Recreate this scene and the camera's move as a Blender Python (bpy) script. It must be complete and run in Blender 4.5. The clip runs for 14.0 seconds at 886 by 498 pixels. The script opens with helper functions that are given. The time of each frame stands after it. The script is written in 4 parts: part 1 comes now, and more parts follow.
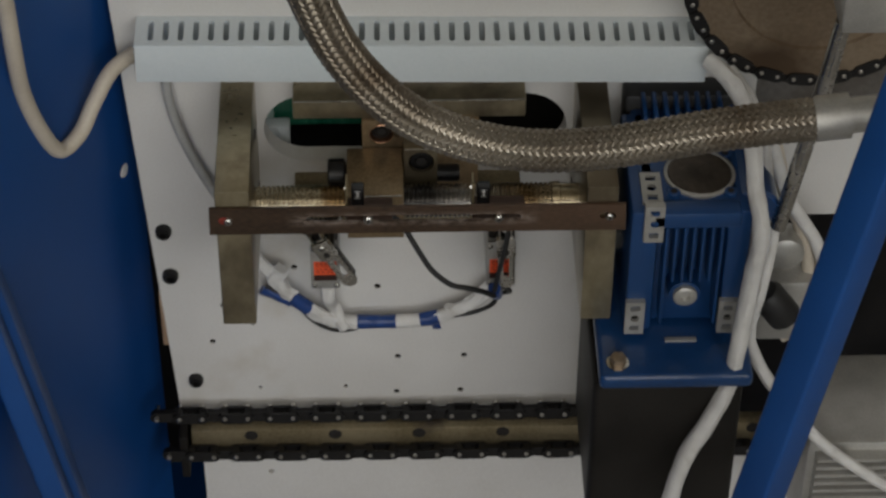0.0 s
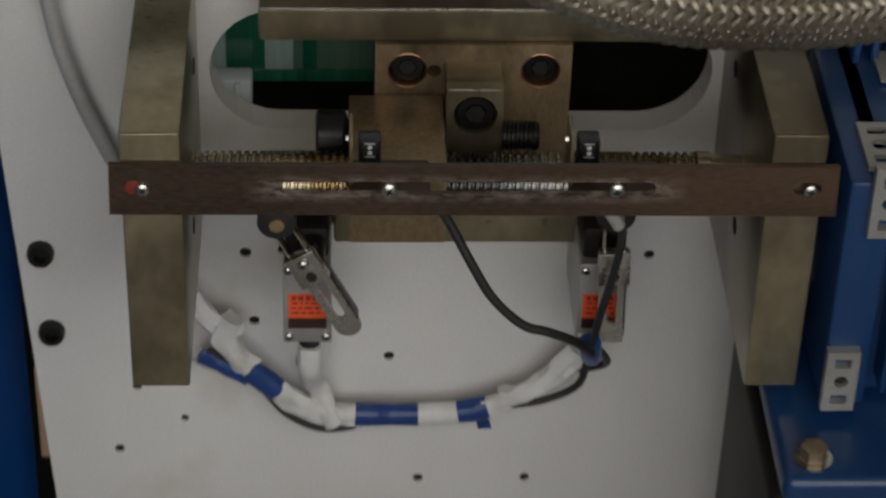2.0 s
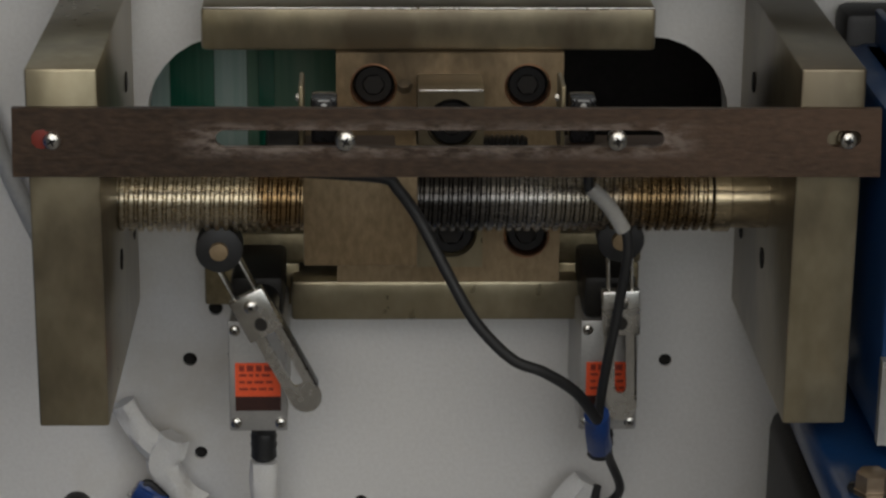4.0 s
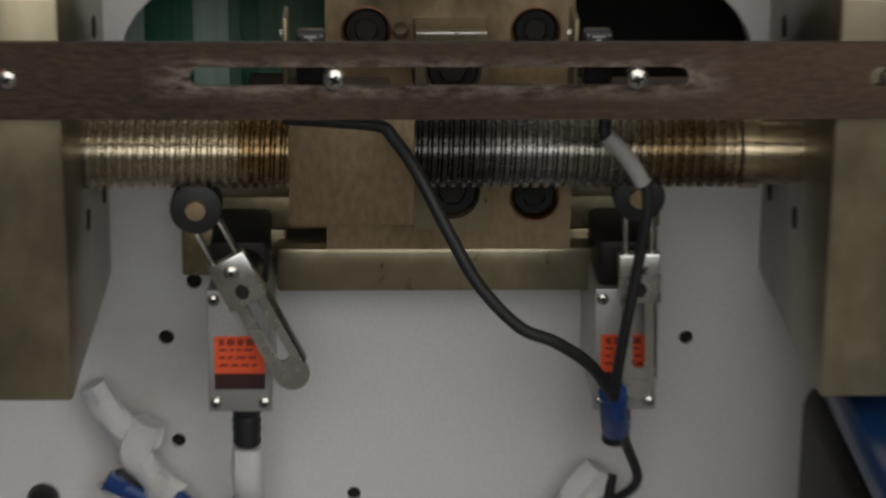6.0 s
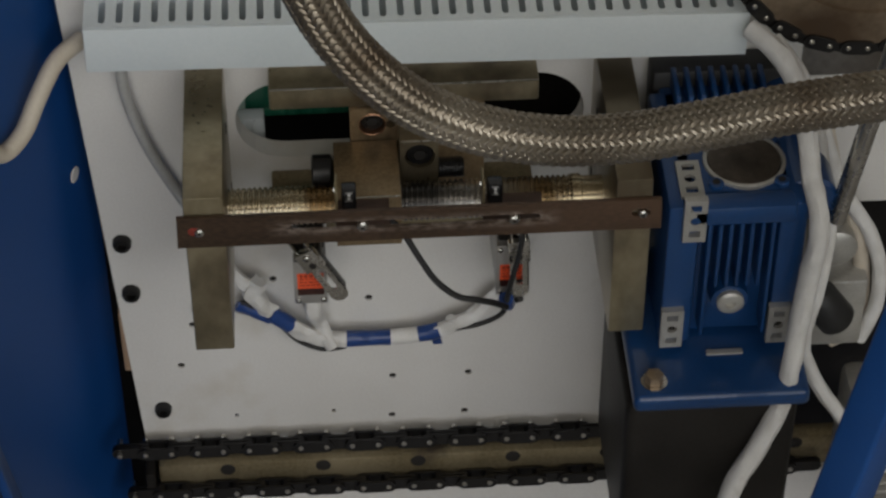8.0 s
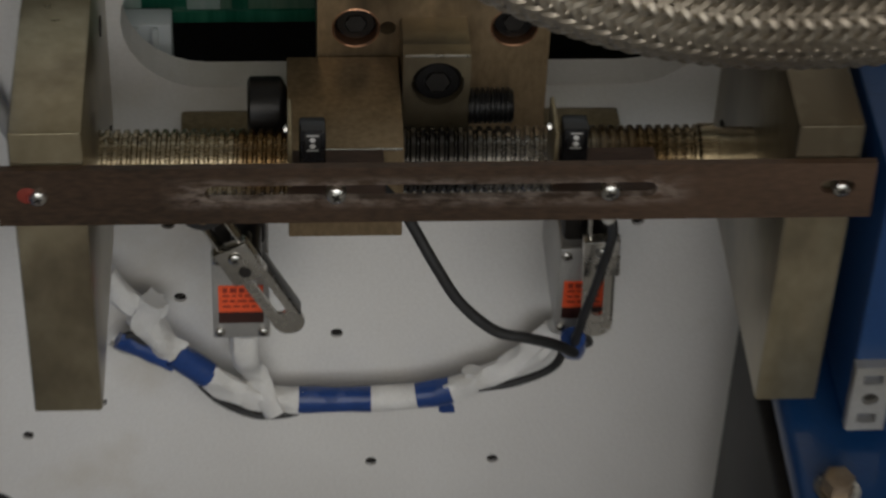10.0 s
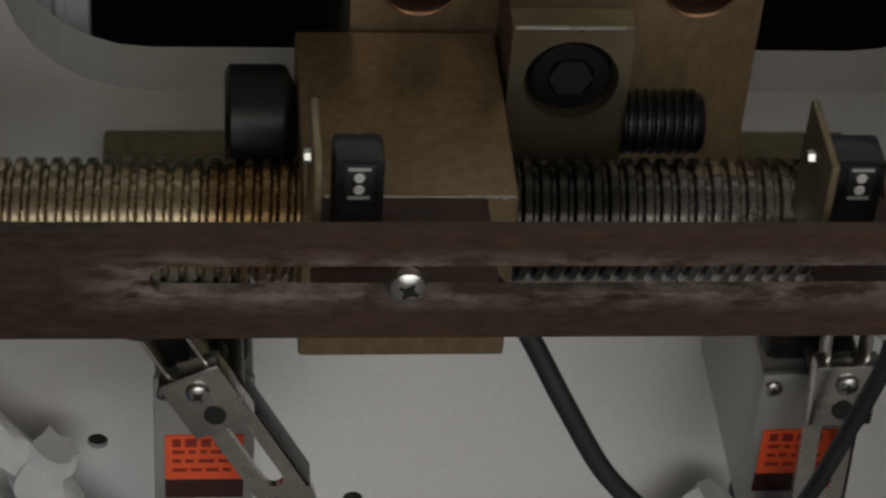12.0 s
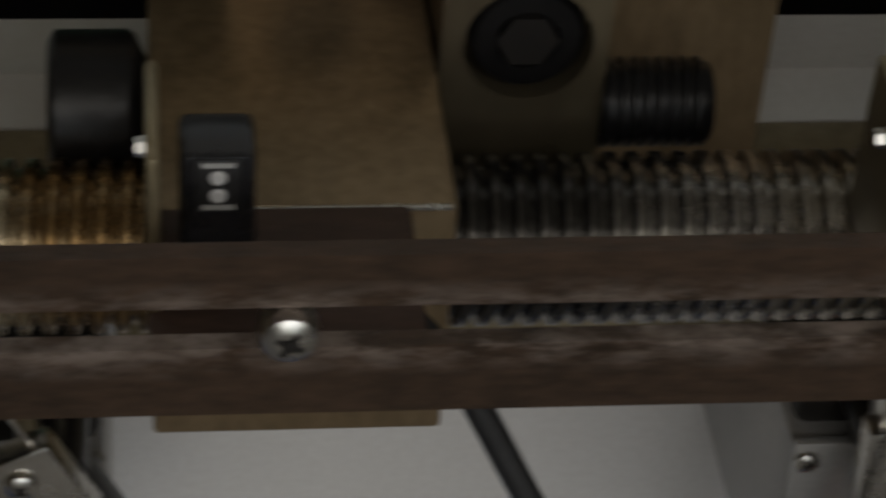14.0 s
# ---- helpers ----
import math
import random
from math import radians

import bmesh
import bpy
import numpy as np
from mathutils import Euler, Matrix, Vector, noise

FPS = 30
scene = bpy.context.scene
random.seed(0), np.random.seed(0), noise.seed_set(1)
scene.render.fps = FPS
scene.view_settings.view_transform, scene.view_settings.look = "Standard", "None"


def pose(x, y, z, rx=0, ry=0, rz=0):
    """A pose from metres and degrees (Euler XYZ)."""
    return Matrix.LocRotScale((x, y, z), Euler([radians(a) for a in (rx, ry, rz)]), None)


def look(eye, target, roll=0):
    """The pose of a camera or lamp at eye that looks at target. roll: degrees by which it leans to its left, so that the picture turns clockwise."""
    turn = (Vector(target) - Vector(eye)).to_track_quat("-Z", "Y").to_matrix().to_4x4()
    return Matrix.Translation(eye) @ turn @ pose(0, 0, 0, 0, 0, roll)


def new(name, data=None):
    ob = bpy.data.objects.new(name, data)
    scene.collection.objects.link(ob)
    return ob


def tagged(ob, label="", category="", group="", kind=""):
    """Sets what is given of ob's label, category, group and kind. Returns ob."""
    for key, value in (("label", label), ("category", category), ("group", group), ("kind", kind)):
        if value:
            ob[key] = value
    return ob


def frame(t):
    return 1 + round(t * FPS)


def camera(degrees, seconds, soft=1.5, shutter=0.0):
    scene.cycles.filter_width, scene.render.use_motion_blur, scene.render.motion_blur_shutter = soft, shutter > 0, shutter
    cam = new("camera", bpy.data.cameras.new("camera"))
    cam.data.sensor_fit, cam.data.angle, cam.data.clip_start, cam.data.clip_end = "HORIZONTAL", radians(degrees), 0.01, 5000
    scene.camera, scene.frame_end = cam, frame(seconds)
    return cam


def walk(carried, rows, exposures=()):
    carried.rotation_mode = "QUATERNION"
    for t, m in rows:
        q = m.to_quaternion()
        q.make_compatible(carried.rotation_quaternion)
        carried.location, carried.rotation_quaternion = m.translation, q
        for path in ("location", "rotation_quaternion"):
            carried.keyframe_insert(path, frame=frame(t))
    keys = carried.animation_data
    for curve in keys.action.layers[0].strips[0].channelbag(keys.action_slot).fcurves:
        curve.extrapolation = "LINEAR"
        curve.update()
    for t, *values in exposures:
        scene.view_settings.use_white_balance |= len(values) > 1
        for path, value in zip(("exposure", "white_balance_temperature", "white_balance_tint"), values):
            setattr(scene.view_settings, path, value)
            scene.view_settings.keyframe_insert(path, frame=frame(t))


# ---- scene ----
# All plan numbers are in decimetres (D turns them into metres). z = 0 is the height of the slotted bar, y = 0 the face of the mounting plate.
D = 0.1
cam = camera(20.0, 14.0, soft=2.5, shutter=0.5)
PATH = [
    (0.0, 0.1029, -12.527, 10.209, -1.783, -42.965, 0.4087),
    (0.5, 0.08256, -11.232, 9.073, -2.331, -42.532, 1.325),
    (1.0, -0.1064, -9.448, 7.323, -3.358, -41.906, 1.918),
    (1.5, -0.203, -8.684, 6.459, -4.066, -41.073, 2.16),
    (2.0, -0.1819, -8.382, 4.964, -3.032, -36.354, 1.872),
    (2.5, -0.1594, -8.279, 3.109, -2.675, -24.855, 1.52),
    (2.7, -0.1019, -8.409, 2.491, -2.693, -21.632, 1.469),
    (4.8, 0.1515, -7.882, 1.655, -1.225, -18.551, -0.3867),
    (5.0, 0.1892, -7.15, 1.433, -1.187, -18.701, -0.5748),
    (5.5, 0.1647, -6.577, 1.263, -0.9923, -18.702, -0.2748),
    (6.0, 0.07382, -7.656, 1.564, -1.91, -17.701, 0.3853),
    (6.5, -0.03699, -10.752, 3.169, -2.009, -20.439, 0.6404),
    (7.0, -0.2858, -12.031, 6.669, -3.112, -32.515, 0.7105),
    (7.5, -0.2242, -11.265, 8.562, -3.514, -42.035, 0.7978),
    (7.7, -0.1752, -11.090, 8.979, -3.446, -43.532, -0.1991),
    (9.8, -0.1625, -7.319, 5.225, -4.981, -42.236, 2.516),
    (10.0, -0.1683, -6.743, 4.689, -5.058, -41.930, 2.667),
    (10.5, -0.1758, -5.56, 3.716, -6.353, -41.099, 3.388),
    (11.0, -0.2187, -5.092, 3.272, -7.268, -40.465, 4.234),
    (11.5, -0.2221, -4.075, 2.458, -7.679, -40.112, 4.862),
    (12.0, -0.3095, -4.039, 2.419, -7.431, -40.462, 4.737),
    (12.5, -0.2482, -3.614, 2.082, -4.825, -40.384, 3.148),
    (13.0, -0.1787, -3.134, 1.652, -4.85, -40.160, 2.905),
    (13.5, -0.1825, -3.145, 1.635, -4.54, -39.815, 2.657),
    (14.0, -0.1279, -3.132, 1.634, -8.48, -39.613, 4.511),
]
EXPO = [(0.0, 0.0), (0.5, 0.05), (2.0, 0.0), (5.0, -0.12), (5.5, -0.12), (6.5, 0.0), (7.5, 0.0), (10.0, -0.05), (11.0, -0.05), (12.5, -0.25), (14.0, -0.3)]
walk(cam, [(t, pose(x * D, y * D, z * D, 90 + pitch, 0, yaw) @ pose(0, 0, 0, 0, 0, roll)) for t, x, y, z, yaw, pitch, roll in PATH], EXPO)

# ---- light: an overcast sky outside an assumed workshop window, and an added area lamp ----
world = bpy.data.worlds.new("sky")
scene.world = world
world.use_nodes = True
sky = world.node_tree.nodes.new("ShaderNodeTexSky")
sky.sky_type, sky.sun_disc, sky.sun_elevation, sky.sun_rotation = "NISHITA", False, radians(40), radians(200)
world.node_tree.links.new(sky.outputs[0], world.node_tree.nodes["Background"].inputs[0])
world.node_tree.nodes["Background"].inputs[1].default_value = 0.12


def area_lamp(name, at, target, sx, sy, watts, colour):
    d = bpy.data.lights.new(name, "AREA")
    d.shape, d.size, d.size_y, d.energy, d.color = "RECTANGLE", sx, sy, watts, colour
    ob = new(name, d)
    ob.matrix_world = look(at, target)
    return ob


# Added lamp inside the room, in front of the unseen window opening.
area_lamp("window_light", (0.5, -2.75, 1.45), (0.1, 0, -0.2), 3.4, 2.2, 47, (1.0, 0.95, 0.855))

# ---- materials ----
def principled(name):
    m = bpy.data.materials.new(name)
    m.use_nodes = True
    return m, m.node_tree, m.node_tree.nodes["Principled BSDF"]


def surface(name, low, high, rough=0.5, metal=0.0, scale=60.0, fine=900.0, bump=0.0, spread=0.08, wear=None, wear_at=0.62, stretch=(1, 1, 1), coat=0.0, spec=0.5):
    """Two tones mixed by a broad and a fine noise, relief and roughness by the fine one; wear: a third tone in patches."""
    m, t, b = principled(name)
    n, l = t.nodes, t.links
    co = n.new("ShaderNodeTexCoord")
    mp = n.new("ShaderNodeMapping")
    mp.inputs["Scale"].default_value = stretch
    l.new(co.outputs["Object"], mp.inputs[0])
    broad, grain = n.new("ShaderNodeTexNoise"), n.new("ShaderNodeTexNoise")
    broad.inputs["Scale"].default_value, broad.inputs["Detail"].default_value = scale, 5
    grain.inputs["Scale"].default_value, grain.inputs["Detail"].default_value = fine, 3
    for q in (broad, grain):
        l.new(mp.outputs[0], q.inputs["Vector"])
    add = n.new("ShaderNodeMath")
    add.operation = "MULTIPLY_ADD"
    add.inputs[1].default_value, add.inputs[2].default_value = 0.35, 0.0
    l.new(grain.outputs[0], add.inputs[0])
    both = n.new("ShaderNodeMath")
    both.operation = "MULTIPLY_ADD"
    both.inputs[1].default_value = 0.65
    l.new(broad.outputs[0], both.inputs[0])
    l.new(add.outputs[0], both.inputs[2])
    ramp = n.new("ShaderNodeValToRGB")
    ramp.color_ramp.elements[0].position, ramp.color_ramp.elements[1].position = 0.36, 0.64
    ramp.color_ramp.elements[0].color, ramp.color_ramp.elements[1].color = (*low, 1), (*high, 1)
    l.new(both.outputs[0], ramp.inputs[0])
    out = ramp.outputs[0]
    if wear:
        spot = n.new("ShaderNodeTexNoise")
        spot.inputs["Scale"].default_value, spot.inputs["Detail"].default_value, spot.inputs["Roughness"].default_value = scale * 0.6, 6, 0.58
        l.new(mp.outputs[0], spot.inputs["Vector"])
        cut = n.new("ShaderNodeValToRGB")
        cut.color_ramp.elements[0].position, cut.color_ramp.elements[1].position = wear_at - 0.03, wear_at + 0.09
        l.new(spot.outputs[0], cut.inputs[0])
        mix = n.new("ShaderNodeMix")
        mix.data_type = "RGBA"
        l.new(cut.outputs[0], mix.inputs["Factor"])
        l.new(out, mix.inputs["A"])
        mix.inputs["B"].default_value = (*wear, 1)
        out = mix.outputs["Result"]
    l.new(out, b.inputs["Base Color"])
    rr = n.new("ShaderNodeMapRange")
    rr.inputs["To Min"].default_value, rr.inputs["To Max"].default_value = max(0.03, rough - spread), min(1, rough + spread)
    l.new(both.outputs[0], rr.inputs["Value"])
    l.new(rr.outputs[0], b.inputs["Roughness"])
    b.inputs["Metallic"].default_value, b.inputs["Coat Weight"].default_value, b.inputs["Specular IOR Level"].default_value = metal, coat, spec
    if bump:
        bp = n.new("ShaderNodeBump")
        bp.inputs["Strength"].default_value, bp.inputs["Distance"].default_value = bump, 0.0004
        l.new(grain.outputs[0], bp.inputs["Height"])
        l.new(bp.outputs[0], b.inputs["Normal"])
    return m


M = {
    "white": surface("white_paint", (0.60, 0.585, 0.56), (0.70, 0.69, 0.67), 0.5, 0, 9, 700, 0.12, 0.07, (0.53, 0.49, 0.42), 0.64),
    "duct": surface("duct_plastic", (0.62, 0.68, 0.70), (0.68, 0.73, 0.75), 0.45, 0, 12, 500, 0.04, 0.04),
    "zinc": surface("yellow_zinc_steel", (0.25, 0.21, 0.13), (0.40, 0.345, 0.235), 0.30, 0.7, 15, 200, 0.03, 0.10, (0.15, 0.122, 0.082), 0.53, (1, 1, 0.6)),
    "zinc_dark": surface("oily_zinc_steel", (0.20, 0.16, 0.09), (0.36, 0.30, 0.19), 0.38, 0.7, 26, 420, 0.10, 0.10, (0.10, 0.08, 0.06), 0.62),
    "brass": surface("bronze_block", (0.21, 0.15, 0.083), (0.41, 0.30, 0.180), 0.40, 0.55, 24, 500, 0.12, 0.12, (0.085, 0.064, 0.040), 0.55, (1, 1, 0.5)),
    "rust": surface("rusty_flat_steel", (0.050, 0.030, 0.022), (0.115, 0.068, 0.050), 0.52, 0.35, 26, 600, 0.35, 0.12, (0.20, 0.165, 0.14), 0.60, (0.35, 1, 1)),
    "black": surface("black_oxide", (0.007, 0.007, 0.008), (0.018, 0.017, 0.017), 0.34, 0.3, 60, 900, 0.15),
    "rubber": surface("black_rubber", (0.010, 0.010, 0.010), (0.022, 0.022, 0.023), 0.55, 0, 60, 900, 0.10),
    # Near-black: puts the shade inside holes, slots and sockets into the colour.
    "hole": surface("bore_shade_black", (0.006, 0.005, 0.004), (0.016, 0.013, 0.011), 0.8, 0, 60, 300),
    "steel": surface("bright_steel", (0.50, 0.48, 0.44), (0.66, 0.64, 0.60), 0.27, 1.0, 40, 300, 0.02, 0.08),
    "thread": surface("oily_thread_steel", (0.38, 0.355, 0.31), (0.66, 0.62, 0.555), 0.27, 0.95, 24, 500, 0.06, 0.08, None, 0.6, (0.6, 2, 2)),
    "braid": surface("braid_wire", (0.19, 0.165, 0.13), (0.42, 0.375, 0.31), 0.40, 0.85, 14, 900, 0.2, 0.10, (0.16, 0.125, 0.09), 0.56),
    "rust_bar": None,
    "sheet": surface("grey_switch_sheet", (0.36, 0.355, 0.34), (0.47, 0.46, 0.44), 0.42, 0.55, 40, 800, 0.05),
    "blue": surface("blue_enamel", (0.005, 0.034, 0.115), (0.009, 0.050, 0.160), 0.36, 0, 14, 650, 0.30, 0.10, (0.03, 0.06, 0.12), 0.72, coat=0.2),
    "panel": surface("blue_panel_paint", (0.005, 0.055, 0.215), (0.008, 0.070, 0.265), 0.50, 0, 8, 900, 0.15, 0.08, (0.004, 0.024, 0.085), 0.64, spec=0.25),
    "frame_blue": surface("bright_blue_paint", (0.006, 0.055, 0.215), (0.010, 0.072, 0.27), 0.40, 0, 10, 900, 0.10),
    "motor": surface("black_motor_paint", (0.008, 0.007, 0.006), (0.020, 0.018, 0.016), 0.5, 0, 20, 500, 0.3, 0.1, (0.035, 0.031, 0.027), 0.66, spec=0.2),
    "alu": surface("cast_aluminium", (0.40, 0.39, 0.36), (0.53, 0.52, 0.49), 0.45, 0.6, 40, 600, 0.2),
    "fabric": surface("white_glass_sleeve", (0.58, 0.57, 0.55), (0.72, 0.71, 0.69), 0.75, 0, 70, 1500, 0.5, 0.05, (0.45, 0.43, 0.40), 0.66),
    "tape": surface("blue_tape", (0.010, 0.038, 0.155), (0.016, 0.055, 0.215), 0.34, 0, 60, 800, 0.2),
    "pvc": surface("beige_cable", (0.50, 0.44, 0.36), (0.60, 0.54, 0.45), 0.5, 0, 30, 600, 0.08),
    "greywire": surface("grey_cable", (0.33, 0.33, 0.32), (0.42, 0.42, 0.41), 0.45, 0, 30, 600, 0.05),
    "orange": surface("orange_label", (0.72, 0.085, 0.025), (0.82, 0.115, 0.04), 0.4, 0, 40, 700),
    "print": surface("label_print", (0.20, 0.022, 0.012), (0.28, 0.03, 0.016), 0.45, 0, 40, 700),
    "darkred": surface("dark_label_band", (0.030, 0.010, 0.008), (0.050, 0.016, 0.012), 0.4, 0, 40, 700),
    # The upright streaks of these three greens are painted reflections.
    "green": surface("green_reflect_streaks", (0.006, 0.085, 0.050), (0.035, 0.170, 0.105), 0.14, 0, 55, 500, 0.03, 0.05, stretch=(1, 1, 0.02), coat=0.5),
    "reflect_pale": surface("pale_green_reflection", (0.24, 0.36, 0.31), (0.40, 0.48, 0.44), 0.25, 0, 60, 500, 0.03, 0.05, stretch=(1, 1, 0.03)),
    "reflect_mid": surface("dull_green_reflection", (0.06, 0.15, 0.10), (0.13, 0.21, 0.15), 0.22, 0, 60, 500, 0.03, 0.05, stretch=(1, 1, 0.03)),
    "rustred": surface("red_lead_paint", (0.16, 0.02, 0.012), (0.22, 0.03, 0.018), 0.6, 0, 40, 700),
    "wood": surface("raw_wood", (0.42, 0.27, 0.16), (0.55, 0.37, 0.23), 0.7, 0, 20, 300, 0.2, stretch=(1, 1, 0.1)),
    "floor": surface("concrete", (0.20, 0.20, 0.19), (0.29, 0.28, 0.27), 0.7, 0, 3, 60, 0.2),
    "room": surface("workshop_wall", (0.44, 0.43, 0.40), (0.52, 0.51, 0.48), 0.8, 0, 3, 60, 0.1),
    "disc": surface("worn_sprocket_steel", (0.20, 0.145, 0.095), (0.36, 0.28, 0.20), 0.45, 0.6, 10, 300, 0.2, 0.1, (0.12, 0.08, 0.05), 0.60),
    "cover": surface("stained_dark_cover", (0.045, 0.036, 0.028), (0.11, 0.09, 0.07), 0.42, 0.5, 20, 300, 0.2, 0.1, (0.03, 0.024, 0.018), 0.58),
    "dull": surface("stained_grey_sheet", (0.12, 0.11, 0.10), (0.22, 0.21, 0.195), 0.5, 0.3, 8, 300, 0.1, 0.1, (0.09, 0.075, 0.06), 0.58),
    "copper": surface("copper_washer", (0.42, 0.22, 0.13), (0.56, 0.32, 0.2), 0.3, 0.9, 40, 500),
    "mark": surface("white_print", (0.60, 0.60, 0.60), (0.70, 0.70, 0.70), 0.5, 0, 40, 500),
    "clear": surface("clear_sleeve", (0.30, 0.29, 0.27), (0.40, 0.39, 0.36), 0.25, 0, 40, 500),
    "sensor": surface("sensor_black", (0.008, 0.008, 0.009), (0.018, 0.018, 0.020), 0.22, 0, 60, 900),
    "plug": surface("black_bolt_plug", (0.006, 0.006, 0.006), (0.016, 0.015, 0.015), 0.45, 0.2, 60, 900),
}



def worn_bar():
    """Dark rusty steel, rubbed to greyish streaks along the slot."""
    m = surface("rusty_flat_bar", (0.034, 0.022, 0.014), (0.110, 0.066, 0.042), 0.46, 0.35, 20, 700, 0.4, 0.12, (0.14, 0.055, 0.033), 0.58, (0.35, 1, 1))
    t, b = m.node_tree, m.node_tree.nodes["Principled BSDF"]
    n, l = t.nodes, t.links
    old = b.inputs["Base Color"].links[0].from_socket
    co = n.new("ShaderNodeTexCoord")
    sep = n.new("ShaderNodeSeparateXYZ")
    l.new(co.outputs["Object"], sep.inputs[0])
    band = n.new("ShaderNodeMath")
    band.operation = "ABSOLUTE"
    l.new(sep.outputs["Z"], band.inputs[0])
    near = n.new("ShaderNodeMapRange")
    near.inputs["From Min"].default_value, near.inputs["From Max"].default_value = 0.0065, 0.0025
    l.new(band.outputs[0], near.inputs["Value"])
    off = n.new("ShaderNodeMath")
    off.operation = "SUBTRACT"
    off.inputs[1].default_value = 0.0275
    l.new(sep.outputs["X"], off.inputs[0])
    mid = n.new("ShaderNodeMath")
    mid.operation = "ABSOLUTE"
    l.new(off.outputs[0], mid.inputs[0])
    span = n.new("ShaderNodeMapRange")
    span.inputs["From Min"].default_value, span.inputs["From Max"].default_value = 0.078, 0.066
    l.new(mid.outputs[0], span.inputs["Value"])
    mp = n.new("ShaderNodeMapping")
    mp.inputs["Scale"].default_value = (0.8, 1, 2.2)
    mp.inputs["Rotation"].default_value = (0, 0.5, 0)
    l.new(co.outputs["Object"], mp.inputs[0])
    streak = n.new("ShaderNodeTexNoise")
    streak.inputs["Scale"].default_value, streak.inputs["Detail"].default_value, streak.inputs["Roughness"].default_value = 160, 8, 0.7
    l.new(mp.outputs[0], streak.inputs["Vector"])
    cut = n.new("ShaderNodeMapRange")
    cut.inputs["From Min"].default_value, cut.inputs["From Max"].default_value = 0.42, 0.62
    l.new(streak.outputs[0], cut.inputs["Value"])
    p, q = n.new("ShaderNodeMath"), n.new("ShaderNodeMath")
    p.operation = q.operation = "MULTIPLY"
    l.new(near.outputs[0], p.inputs[0])
    l.new(span.outputs[0], p.inputs[1])
    l.new(p.outputs[0], q.inputs[0])
    l.new(cut.outputs[0], q.inputs[1])
    mix = n.new("ShaderNodeMix")
    mix.data_type = "RGBA"
    l.new(q.outputs[0], mix.inputs["Factor"])
    l.new(old, mix.inputs["A"])
    mix.inputs["B"].default_value = (0.25, 0.20, 0.17, 1)
    l.new(mix.outputs["Result"], b.inputs["Base Color"])
    return m


M["rust_bar"] = worn_bar()


def stained_thread():
    """Bright steel at the ends, orange rust further in, black oil where the nut runs; the borders are ragged."""
    m = M["thread"]
    t, p = m.node_tree, m.node_tree.nodes["Principled BSDF"]
    n, l = t.nodes, t.links
    old = p.inputs["Base Color"].links[0].from_socket
    co, sep, rag, ramp, mix = (n.new("ShaderNode" + k) for k in ("TexCoord", "SeparateXYZ", "TexNoise", "ValToRGB", "Mix"))
    l.new(co.outputs["Object"], sep.inputs[0])
    rag.inputs["Scale"].default_value, rag.inputs["Detail"].default_value = 90, 5
    l.new(co.outputs["Object"], rag.inputs["Vector"])
    shift = n.new("ShaderNodeMath")
    shift.operation = "MULTIPLY_ADD"
    shift.inputs[1].default_value = 0.028
    l.new(rag.outputs[0], shift.inputs[0])
    l.new(sep.outputs["X"], shift.inputs[2])
    span = n.new("ShaderNodeMapRange")
    span.inputs["From Min"].default_value, span.inputs["From Max"].default_value = -0.034, 0.156
    l.new(shift.outputs[0], span.inputs["Value"])
    cr = ramp.color_ramp
    cr.elements[0].position, cr.elements[0].color = 0.0, (1, 0.92, 0.75, 1)
    cr.elements[1].position, cr.elements[1].color = 1.0, (1, 0.88, 0.66, 1)
    for at, c in ((0.09, (1, 0.9, 0.7)), (0.13, (0.50, 0.33, 0.16)), (0.19, (0.62, 0.48, 0.30)), (0.26, (0.85, 0.80, 0.72)), (0.31, (0.16, 0.16, 0.17)), (0.46, (0.16, 0.16, 0.17)), (0.56, (0.60, 0.60, 0.62)), (0.66, (0.55, 0.52, 0.46)), (0.74, (0.40, 0.28, 0.15)), (0.81, (0.34, 0.24, 0.13)), (0.86, (0.95, 0.82, 0.6))):
        cr.elements.new(at).color = (*c, 1)
    l.new(span.outputs[0], ramp.inputs[0])
    mix.data_type, mix.blend_type = "RGBA", "MULTIPLY"
    mix.inputs["Factor"].default_value = 1
    l.new(old, mix.inputs["A"])
    l.new(ramp.outputs[0], mix.inputs["B"])
    l.new(mix.outputs["Result"], p.inputs["Base Color"])


stained_thread()

# ---- mesh helpers ----
def mesh_of(name, bm, mat, smooth=None):
    me = bpy.data.meshes.new(name)
    bmesh.ops.recalc_face_normals(bm, faces=bm.faces)
    bm.to_mesh(me)
    bm.free()
    me.materials.append(M[mat])
    if smooth is not None:
        for p in me.polygons:
            p.use_smooth = True
        me.set_sharp_from_angle(angle=radians(smooth))
    return me


def part(name, bm, mat, parent, label="", smooth=40):
    ob = new(name, mesh_of(name, bm, mat, smooth))
    if parent:
        ob.parent = parent
        ob.matrix_parent_inverse = parent.matrix_world.inverted()
    if label:
        tagged(ob, label)
    return ob


def thing(name, at, label, category, group="", kind=""):
    ob = new(name)
    ob.empty_display_size = 0.02
    ob.matrix_world = Matrix.Translation(Vector(at) * D)
    bpy.context.view_layer.update()
    return tagged(ob, label, category, group, kind)


def solid(name, bm, mat, label, category, group="", kind="", smooth=40):
    return tagged(part(name, bm, mat, None, "", smooth), label, category, group, kind)


